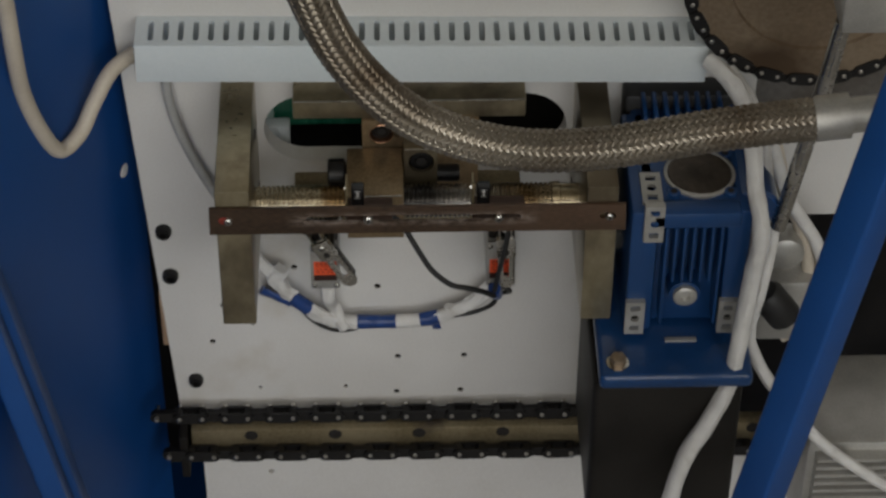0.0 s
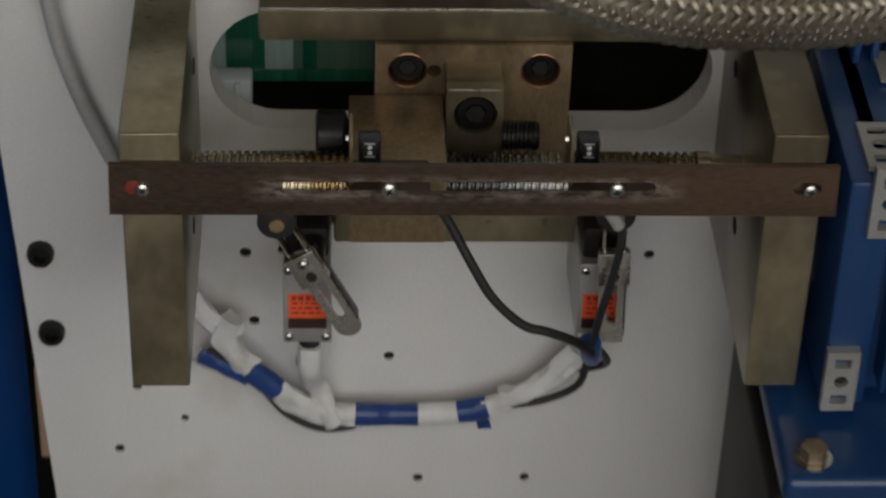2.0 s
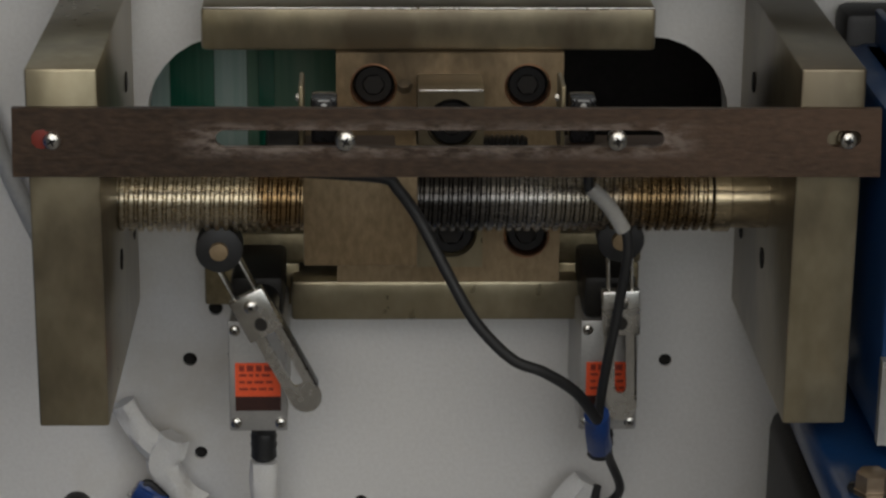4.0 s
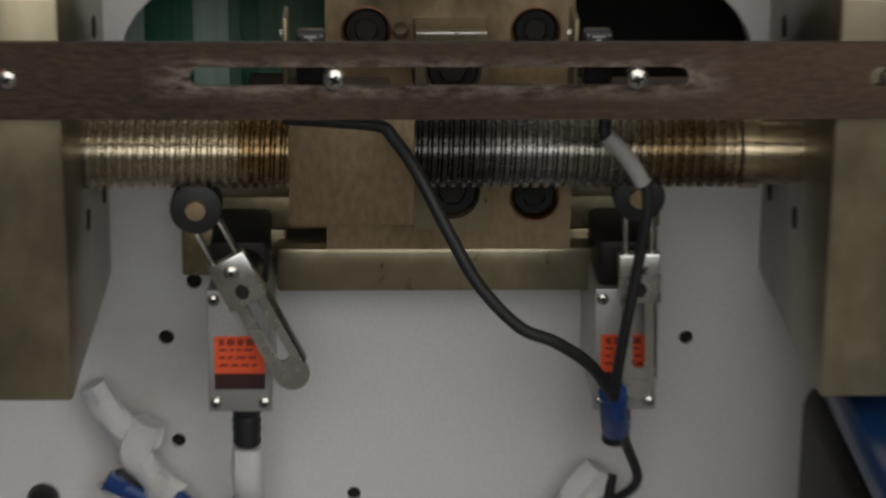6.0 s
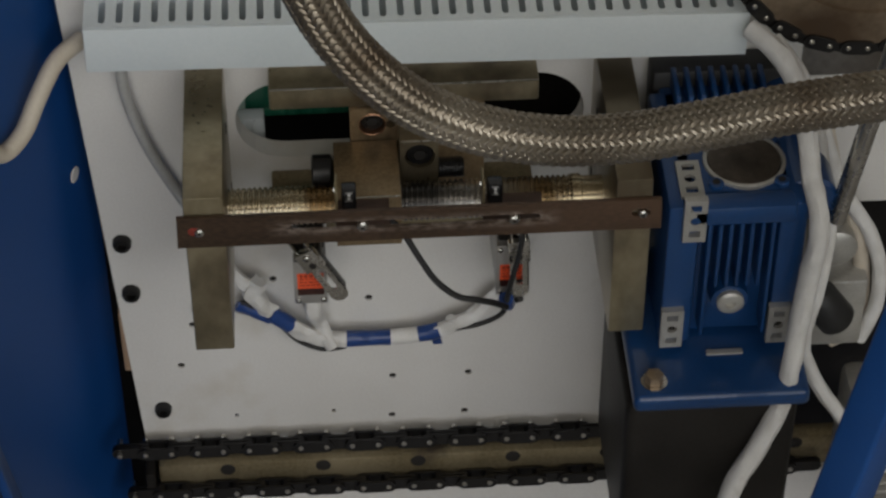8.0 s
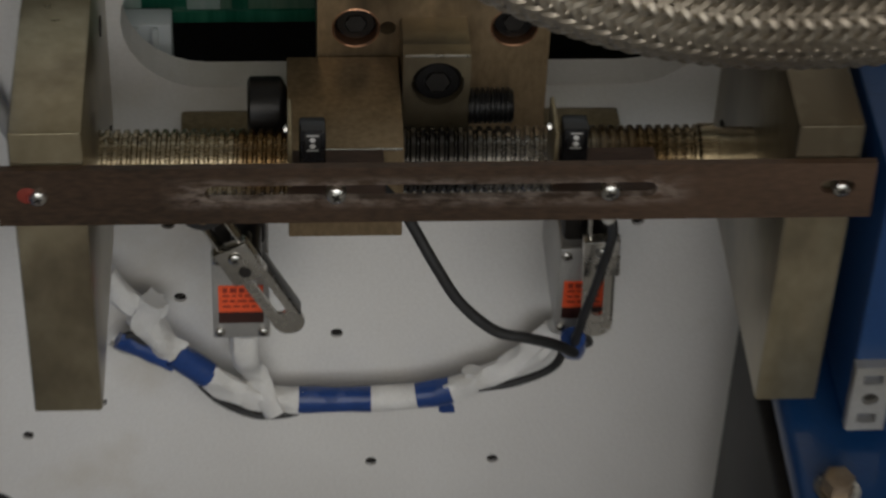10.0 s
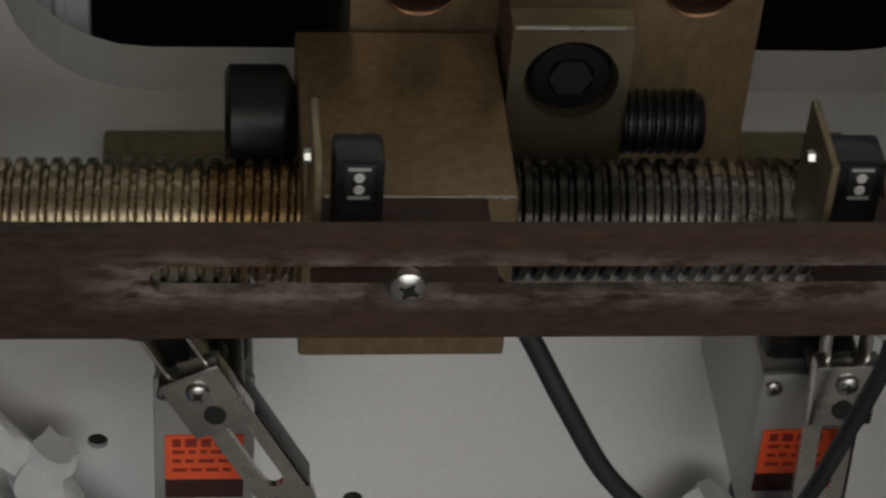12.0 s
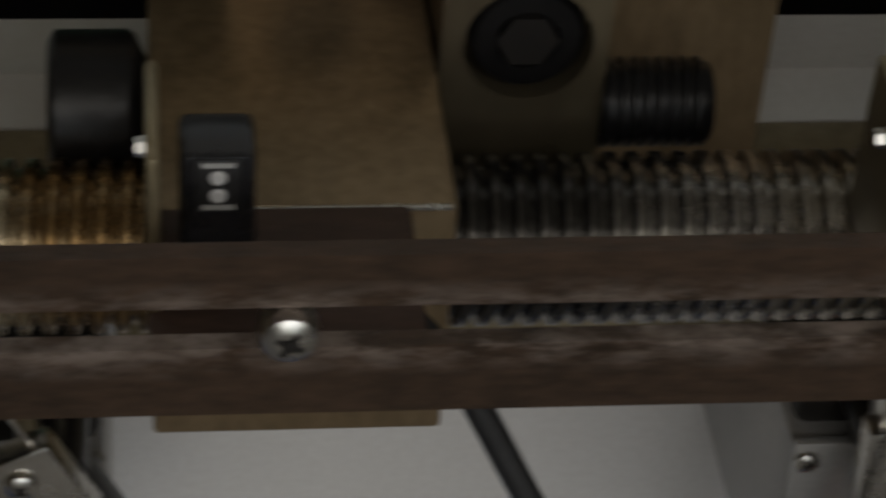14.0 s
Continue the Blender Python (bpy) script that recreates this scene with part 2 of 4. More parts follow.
def box(x0, x1, y0, y1, z0, z1, bevel=0.012, bm=None, seg=2):
    b = bmesh.new()
    r = bmesh.ops.create_cube(b, size=1)
    for v in r["verts"]:
        v.co = Vector(((x0 if v.co.x < 0 else x1), (y0 if v.co.y < 0 else y1), (z0 if v.co.z < 0 else z1))) * D
    if bevel:
        bmesh.ops.bevel(b, geom=b.edges[:], offset=bevel * D, segments=seg, profile=0.5, affect="EDGES")
    return merge(bm, b)


def merge(bm, b):
    if bm is None:
        return b
    me = bpy.data.meshes.new("t")
    b.to_mesh(me)
    b.free()
    bm.from_mesh(me)
    bpy.data.meshes.remove(me)
    return bm


def turned(b, m):
    bmesh.ops.transform(b, matrix=m, verts=b.verts)
    return b


def lathe(profile, axis="y", at=(0, 0, 0), seg=28, bm=None, closed=True):
    """Turn a profile of (along, radius) about an axis through at."""
    b = bmesh.new()
    rings = []
    for a, r in profile:
        ring = []
        for k in range(seg):
            w = 2 * math.pi * k / seg
            c, s = r * math.cos(w), r * math.sin(w)
            p = {"y": (c, a, s), "x": (a, c, s), "z": (c, s, a)}[axis]
            ring.append(b.verts.new((Vector(at) + Vector(p)) * D))
        rings.append(ring)
    for p, q in zip(rings, rings[1:]):
        for k in range(seg):
            b.faces.new((p[k], p[(k + 1) % seg], q[(k + 1) % seg], q[k]))
    if closed:
        for ring in (rings[0], rings[-1]):
            b.faces.new(ring)
    return merge(bm, b)


def spline(points, steps=10):
    """A smooth line through the points (Catmull-Rom)."""
    p = [Vector(q) for q in points]
    p = [p[0] * 2 - p[1]] + p + [p[-1] * 2 - p[-2]]
    out = []
    for i in range(1, len(p) - 2):
        for k in range(steps):
            t = k / steps
            a, b, c, d = p[i - 1], p[i], p[i + 1], p[i + 2]
            out.append(0.5 * ((2 * b) + (c - a) * t + (2 * a - 5 * b + 4 * c - d) * t * t + (3 * b - a - 3 * c + d) * t ** 3))
    return out + [p[-2]]


def frames_along(line):
    up, made = Vector((0.13, 1, 0.2)), []
    for i, q in enumerate(line):
        way = (line[min(i + 1, len(line) - 1)] - line[max(i - 1, 0)]).normalized()
        side = way.cross(up).normalized()
        up = side.cross(way).normalized()
        made.append((q, way, side, up))
    return made


def tube(points, radius, seg=12, steps=10, rough=0.0, flat=1.0, bm=None):
    """A tube along a smooth line; rough: uneven radius; flat: squash of its section."""
    b = bmesh.new()
    line = frames_along(spline(points, steps))
    rings = []
    for i, (q, _, side, up) in enumerate(line):
        ring = []
        for k in range(seg):
            w = 2 * math.pi * k / seg
            r = radius * (1 + rough * noise.noise(Vector((q.x * 9 + 3 * math.cos(w), q.y * 9 + 3 * math.sin(w), q.z * 9))))
            ring.append(b.verts.new((q + side * r * math.cos(w) + up * r * flat * math.sin(w)) * D))
        rings.append(ring)
    for p, q in zip(rings, rings[1:]):
        for k in range(seg):
            b.faces.new((p[k], p[(k + 1) % seg], q[(k + 1) % seg], q[k]))
    b.faces.new(rings[0])
    b.faces.new(rings[-1])
    return merge(bm, b)


def round_slot(x0, x1, zc, h, seg=8):
    r = h / 2
    pts = [(x1 - r + r * math.sin(a), zc + r * math.cos(a)) for a in [math.pi * k / seg for k in range(seg + 1)]]
    return pts + [(x0 + r - r * math.sin(a), zc - r * math.cos(a)) for a in [math.pi * k / seg for k in range(seg + 1)]]


def disc_loop(x, z, r, seg=16):
    return [(x + r * math.cos(2 * math.pi * k / seg), z + r * math.sin(2 * math.pi * k / seg)) for k in range(seg)]


def pierced(outer, holes, y0, y1):
    """A plate in the x-z plane with holes that go through it."""
    b = bmesh.new()
    loops = []
    for loop in [outer, *holes]:
        vs = [b.verts.new((x * D, y0 * D, z * D)) for x, z in loop]
        loops.append([b.edges.new((vs[k], vs[(k + 1) % len(vs)])) for k in range(len(vs))])
    got = bmesh.ops.triangle_fill(b, use_beauty=True, use_dissolve=False, edges=b.edges[:])
    faces = [g for g in got["geom"] if isinstance(g, bmesh.types.BMFace)]
    ext = bmesh.ops.extrude_face_region(b, geom=faces)
    for v in ext["geom"]:
        if isinstance(v, bmesh.types.BMVert):
            v.co.y = y1 * D
    return b


def rect(x0, x1, z0, z1):
    return [(x0, z0), (x1, z0), (x1, z1), (x0, z1)]


def pan_screw(name, at, r, parent, mat="steel"):
    """A domed screw head with a cross recess, facing -y."""
    x, y, z = at
    b = lathe([(0.02, r * 0.96), (-0.1 * r, r), (-0.45 * r, r * 0.9), (-0.66 * r, r * 0.55), (-0.70 * r, r * 0.3), (-0.50 * r, r * 0.22), (-0.42 * r, 0.001)], "y", at, 20)
    ob = part(name, b, mat, parent)
    c = box(x - r * 0.5, x + r * 0.5, y - 0.735 * r, y - 0.3 * r, z - r * 0.1, z + r * 0.1, 0)
    c = box(x - r * 0.1, x + r * 0.1, y - 0.733 * r, y - 0.3 * r, z - r * 0.5, z + r * 0.5, 0, c)
    turned(c, Matrix.Translation(Vector(at) * D) @ Matrix.Rotation(0.5 + x * 3, 4, "Y") @ Matrix.Translation(-Vector(at) * D))
    part("recess", c, "hole", ob)
    return ob


def cap_screw(name, at, r, depth, parent, axis="y", mat="black"):
    """A socket head cap screw: a bevelled head with a six-sided recess."""
    x, y, z = at
    hexa = 6
    b = lathe([(depth, r), (0.12 * r, r), (0.0, r * 0.9), (0.0, r * 0.56), (0.02, r * 0.52)], axis, at, 30)
    ob = part(name, b, mat, parent)
    c = lathe([(-0.004, r * 0.53), (-0.003, r * 0.46), (0.10, r * 0.44), (0.101, 0.001)], axis, at, hexa)
    part("socket", c, "hole", ob)
    return ob


# ---- the room round the machine ----
def wall(name, b, mat="room", label="plain grey painted workshop wall", cat="wall"):
    return solid(name, b, mat, label, cat, kind="structure", smooth=None)


wall("floor", box(-40, 40, -38, 12, -10.6, -10, 0), "floor", "grey concrete workshop floor", "floor")
wall("ceiling", box(-40, 40, -38, 12, 24, 24.6, 0), "room", "plain pale workshop ceiling", "ceiling")
wall("wall_north", box(-40, 40, 10, 10.6, -10, 24, 0))
wall("wall_west", box(-40.6, -40, -38, 12, -10, 24, 0))
wall("wall_east", box(40, 40.6, -38, 12, -10, 24, 0))
wall("wall_south", pierced(rect(-40, 40, -10, 24), [rect(-12, 22, 2, 23)], -38, -36), "room")

# ---- mounting plate with its slot and holes ----
PLATE = Matrix.Translation(Vector((0.03, -0.15, 0.10)) * D)


def on_plate(ob):
    """Move a thing, with its parts, forward to where the mounting plate stands."""
    ob.matrix_world = PLATE @ ob.matrix_world
    return ob


HOLES = [
    (1.07, -1.231, 0.023),
    (0.011, -1.762, 0.023),
    (-0.579, -1.223, 0.025),
    (0.146, -2.445, 0.023),
    (0.612, -2.442, 0.023),
    (0.136, -2.799, 0.023),
    (0.59, -2.791, 0.023),
    (-1.139, -2.271, 0.022),
    (-0.549, -1.573, 0.023),
    (-0.487, -1.036, 0.025),
    (-0.426, -1.207, 0.023),
    (-1.049, -1.925, 0.021),
    (-0.217, -2.094, 0.023),
    (-0.854, -2.1, 0.018),
    (-0.829, -2.738, 0.015),
    (-0.225, -2.737, 0.015),
]
plate_holes = [round_slot(-0.70, 1.25, -0.348, 0.545, 14)] + [disc_loop(x, z, r) for x, z, r in HOLES]
plate = solid("mounting_plate", pierced([(-1.40, -3.02), (2.45, -3.02), (2.45, 1.9), (-1.68, 1.9)], plate_holes, 0.0, 0.14), "white",
              "white painted steel mounting plate with drilled holes", "machine plate", kind="structure", smooth=None)
on_plate(solid("lower_panel", pierced([(-1.27, -6.2), (3.4, -6.2), (3.4, -3.45), (-1.27, -3.45)], [disc_loop(-0.784, -3.60, 0.022)], -0.02, 0.14), "white",
      "white painted lower panel under the rail", "machine panel", kind="structure", smooth=None))
on_plate(solid("right_panel", box(2.5, 4.4, 0.1, 0.25, -1.25, -0.22, 0.01), "white", "white painted panel behind the cables", "machine panel", kind="structure", smooth=None))
on_plate(solid("grey_panel", box(2.451, 4.6, 0.02, 0.2, -0.2, 1.9, 0.01), "dull", "stained grey sheet panel behind the sprocket", "machine panel", kind="structure"))
solid("rear_panel", box(-2.6, 4.8, 2.4, 2.55, -6.2, 2.2, 0), "motor", "dark panel deep inside the machine", "machine panel", kind="structure", smooth=None)
solid("machine_base", box(-2.6, 4.8, -0.6, 2.4, -10, -6.2, 0.02), "panel", "blue painted machine base", "machine base", kind="structure")
# Added sheet, out of sight; keeps the drilled holes dark.
on_plate(solid("backing_sheet", box(-1.38, 2.44, 0.145, 0.17, -3.0, -0.70, 0), "hole", "unseen black sheet added to keep the drilled holes dark", "machine panel", kind="structure", smooth=None))
b = box(-1.5, -1.4, 0.145, 0.5, -2.45, -1.95, 0.01)
on_plate(solid("wood_strip", b, "wood", "raw wooden strip wedged behind the plate edge", "wood strip"))

PLUGS = [
    (-1.406, -1.218, 0.055),
    (-1.387, -1.623, 0.055),
    (-1.276, -2.638, 0.052),
    (-0.988, -1.771, 0.052),
    (-0.336, -1.77, 0.042),
]
for x, z, r in PLUGS:
    on_plate(solid("plate_bolt", lathe([(0.08, r), (-0.03, r), (-0.05, r * 0.86), (-0.05, r * 0.5), (-0.012, r * 0.45), (-0.012, 0.001)], "y", (x, 0, z), 24), "plug",
          "black socket bolt sunk in the white plate", "bolt", "bolts of the mounting plate"))

# Dark insert in each hole: its shade is painted, not cast.
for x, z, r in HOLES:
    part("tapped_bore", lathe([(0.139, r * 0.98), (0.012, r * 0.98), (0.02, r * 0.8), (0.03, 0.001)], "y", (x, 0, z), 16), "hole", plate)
on_plate(plate)

# ---- the linear rail and the two chain runs ----
rail = thing("linear_rail", (0, 0, -3.23), "yellowish steel linear guide rail with counterbored holes", "linear rail")
part("rail_body", box(-1.34, 3.0, -0.10, 0.02, -3.34, -3.075, 0.02), "zinc_dark", rail)
for k in range(7):
    x = -0.907 + 0.6 * k
    # Near-black disc on the rail face paints the shade of a counterbore.
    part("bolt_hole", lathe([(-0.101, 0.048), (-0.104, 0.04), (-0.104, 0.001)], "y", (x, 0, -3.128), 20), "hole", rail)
part("end_stop", box(-1.42, -1.36, -0.16, 0.1, -3.5, -3.08, 0.01), "motor", rail)
on_plate(rail)


def link_plate(pitch, h, y, t):
    """The figure-of-eight side plate of one chain link, in the x-z plane."""
    loop = []
    n = 7
    for s, c0 in ((1, pitch / 2), (-1, -pitch / 2)):
        for k in range(n):
            a = radians(-97 + 194 * k / (n - 1)) + (0 if s > 0 else math.pi)
            loop.append((c0 + h * math.cos(a), h * math.sin(a)))
    return pierced(loop, [], y, y + t)


def chain(name, x0, x1, y, z0, z1, label):
    pitch, h = 0.160, 0.047
    th = thing(name, (x0, y, z0), label, "roller chain")
    outer, inner = mesh_of("link", merge(link_plate(pitch, h, -0.075, 0.014), link_plate(pitch, h, -0.005, 0.014)), "black"), mesh_of("link", merge(link_plate(pitch, h * 0.97, -0.055, 0.016), link_plate(pitch, h * 0.97, -0.028, 0.016)), "black")
    pin = mesh_of("pin", lathe([(-0.083, 0.012), (-0.080, 0.018), (0.06, 0.018)], "y", (0, 0, 0), 10), "steel", 40)
    roller = mesh_of("roller", lathe([(-0.04, 0.040), (-0.002, 0.040)], "y", (0, 0, 0), 12), "black", 40)
    n = int((x1 - x0) / pitch)
    for k in range(n):
        x = x0 + pitch * k
        z = z0 + (z1 - z0) * k / n
        for nm, me, dx in (("link", outer if k % 2 else inner, pitch / 2), ("pin", pin, 0), ("roller", roller, 0)):
            o = new(nm, me)
            o.matrix_world = Matrix.Translation(Vector((x + dx, y, z)) * D)
            o.parent = th
            o.matrix_parent_inverse = th.matrix_world.inverted()
    on_plate(th)


chain("upper_drive_chain", -1.56, 2.2, -0.12, -2.855, -2.86, "black roller chain run above the rail")
chain("lower_drive_chain", -1.50, 2.9, -0.12, -3.25, -3.275, "black roller chain run below the rail")

# ---- the two brackets that carry the bar ----
def bracket(name, x0, x1, label):
    th = thing(name, ((x0 + x1) / 2, 0, -0.917), label, "steel bracket", "brackets of the slotted bar")
    b = box(x0, x1, -1.268, -0.152, -0.906, 0.205, 0.010, None, 2)
    part("block", b, "zinc", th)
    side = x1 if x0 < 0 else x0
    s = 1 if x0 < 0 else -1
    for y, z in ((-0.30, -0.60), (-0.75, -0.55), (-0.42, -0.06)):
        # Shallow dark disc on the solid side face, a hole's shade as colour.
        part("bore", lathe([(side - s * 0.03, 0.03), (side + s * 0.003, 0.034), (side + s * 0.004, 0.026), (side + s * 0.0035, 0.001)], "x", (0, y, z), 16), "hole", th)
    return th


bracket("left_bracket", -0.922, -0.713, "zinc-plated thick steel bracket under the bar's plain end")
bracket("right_bracket", 1.320, 1.512, "zinc-plated thick steel bracket next to the blue gearbox")

# ---- the slotted bar ----
bar = thing("slotted_bar", (0.3, -1.27, -0.12), "rust-brown flat steel bar with a long slot, screwed to two brackets", "slotted bar")
part("strip", pierced([(-0.963, -0.110), (-0.957, 0.096), (1.555, 0.093), (1.562, -0.112)], [round_slot(-0.375, 0.925, 0.004, 0.052), round_slot(1.40, 1.50, 0.004, 0.05)], -1.300, -1.277), "rust_bar", bar, smooth=None)
for x, r in ((-0.845, 0.026), (0.0, 0.030), (0.788, 0.030), (1.461, 0.026)):
    pan_screw("screw", (x, -1.302, 0.0), r, bar)
part("paint_spot", lathe([(-1.3006, 0.03), (-1.302, 0.026), (-1.302, 0.001)], "y", (-0.875, 0, 0.004), 9), "rustred", bar, "red paint spot")

# ---- lead screw ----
def threaded(x0, x1, r, pitch, depth, at_y, at_z, seg=28, per=8):
    """A rod with a helical groove along x."""
    b = bmesh.new()
    n = int((x1 - x0) / pitch * per)
    rings = []
    for i in range(n + 1):
        x = x0 + (x1 - x0) * i / n
        ring = []
        for k in range(seg):
            w = 2 * math.pi * k / seg
            ph = ((x - x0) / pitch + k / seg) % 1.0
            wave = max(0.0, 1 - abs(ph - 0.5) / 0.30)
            rr = r - depth * min(1.0, 1.6 * wave * wave * (3 - 2 * wave))
            ring.append(b.verts.new(Vector((x, at_y + rr * math.cos(w), at_z + rr * math.sin(w))) * D))
        rings.append(ring)
    for p, q in zip(rings, rings[1:]):
        for k in range(seg):
            b.faces.new((p[k], p[(k + 1) % seg], q[(k + 1) % seg], q[k]))
    return b


RY, RZ = -0.75, -0.345
rod = thing("lead_screw", (0.3, RY, RZ), "oily steel lead screw with a square thread, rust-stained in places", "lead screw")
part("threaded_rod", threaded(-0.712, 1.14, 0.108, 0.0295, 0.012, RY, RZ, 56, 16), "thread", rod, smooth=30)
part("shoulder", lathe([(1.14, 0.10), (1.15, 0.112), (1.20, 0.112), (1.205, 0.10), (1.32, 0.10)], "x", (0, RY, RZ), 28), "thread", rod)

# ---- the sliding carriage: nut block, body, guide bars, clamp ----
car = thing("carriage", (0.3, -0.3, -0.9), "bronze-coloured steel carriage on the lead screw with black cap screws", "carriage")
part("nut_block", box(-0.134, 0.219, -0.90, -0.44, -0.523, -0.17, 0.006), "brass", car, "bronze lead nut block with oily stains")
CAPS = [(0.085, -0.075), (0.585, -0.075), (0.59, -0.585)]
body = part("body", box(-0.036, 0.70, -0.34, -0.152, -0.745, 0.037, 0.012), "brass", car)
part("body_face", pierced(rect(-0.036, 0.70, -0.745, 0.037), [disc_loop(x, z, 0.07, 28) for x, z in CAPS] + [disc_loop(0.185, -0.075, 0.026)], -0.42, -0.338), "brass", car, smooth=None)
part("upper_guide", box(-0.469, 0.996, -0.40, -0.152, 0.038, 0.180, 0.014), "zinc", car, "zinc-plated long guide bar")
part("lower_guide", box(-0.19, 0.81, -0.40, -0.152, -0.89, -0.75, 0.014), "zinc", car, "zinc-plated lower guide bar")
part("clamp", box(0.225, 0.435, -0.56, -0.40, -0.625, -0.034, 0.006), "zinc", car, "steel clamp block with bright edges")
part("clamp_face", pierced(rect(0.225, 0.435, -0.625, -0.034), [disc_loop(0.334, z, 0.082, 32) for z in (-0.145, -0.51)], -0.616, -0.559), "zinc", car, smooth=None)
part("worn_edge", box(-0.464, 0.225, -0.4025, -0.392, 0.1755, 0.1815, 0.002), "steel", car, "rubbed bright edge")
part("worn_edge", box(0.232, 0.992, -0.4025, -0.392, 0.1755, 0.1815, 0.002), "steel", car, "rubbed bright edge")
part("worn_edge", box(-0.10, 0.214, -0.903, -0.894, -0.1745, -0.1685, 0.002), "steel", car, "rubbed bright edge of the nut")
part("worn_edge", box(0.228, 0.432, -0.6185, -0.611, -0.040, -0.0325, 0.002), "steel", car, "rubbed bright edge of the clamp")
part("rear_slide", box(-0.485, 0.985, -0.30, -0.152, -0.72, -0.615, 0.01), "zinc_dark", car)
for x, z in CAPS:
    part("counterbore_rim", lathe([(-0.36, 0.0695), (-0.419, 0.0695), (-0.4225, 0.073), (-0.4195, 0.077)], "y", (x, 0, z), 28, None, False), "copper", car)
    cap_screw("cap_screw", (x, -0.395, z), 0.064, 0.05, car)
for z in (-0.145, -0.51):
    cap_screw("cap_screw", (0.334, -0.606, z), 0.074, 0.05, car)
side = part("side_screw", lathe([(-0.257, 0.085), (-0.248, 0.099), (-0.16, 0.099), (-0.15, 0.094), (-0.13, 0.05)], "x", (0, -0.58, -0.262), 36), "black", car)
part("stud", threaded(0.433, 0.566, 0.058, 0.016, 0.007, -0.60, -0.245, 28, 8), "black", car)
part("stud_end", lathe([(0.555, 0.056), (0.574, 0.05), (0.574, 0.001)], "x", (0, -0.60, -0.245), 20), "black", car)

# ---- the two proximity sensors on their angle clips, held by the bar's slot ----
def sensor(x, foot, label):
    """x: left face of the housing; foot: length of the clip's foot."""
    th = thing("proximity_sensor", (x, -1.1, -0.05), label, "proximity sensor", "sensors behind the bar")
    part("angle_clip", box(x - 0.034, x - 0.020, -1.20, -1.03, -0.076, 0.135, 0.006), "zinc_dark", th, "bent steel clip")
    part("clip_foot", box(x - 0.034, x + foot - 0.01, -1.268, -1.03, -0.076, -0.061, 0.006), "rust", th)
    hs = part("housing", box(x, x + 0.078, -1.125, -1.045, -0.061, 0.080, 0.010), "sensor", th, "glossy black plastic sensor housing")
    part("window", box(x + 0.016, x + 0.062, -1.1275, -1.1235, 0.010, 0.077, 0.003), "rubber", hs)
    for k, q in ((0.055, 0.009), (0.032, 0.009)):
        part("lens", lathe([(-1.1276, q), (-1.131, q * 0.8), (-1.131, 0.001)], "y", (x + 0.039, 0, k), 12), "mark", hs, "pale lens dot")
    for k in (0.071, 0.017):
        part("print_bar", box(x + 0.022, x + 0.056, -1.1285, -1.1274, k - 0.003, k + 0.003, 0), "greywire", hs)
    part("fixing_nut", lathe([(x - 0.044, 0.010), (x - 0.034, 0.012), (x - 0.034, 0.001)], "x", (0, -1.1, 0.075), 6), "steel", th)
    return th


sensor(-0.103, 0.26, "small black proximity sensor on a steel clip at the nut")
sensor(0.664, 0.30, "small black proximity sensor on a steel clip over the screw")

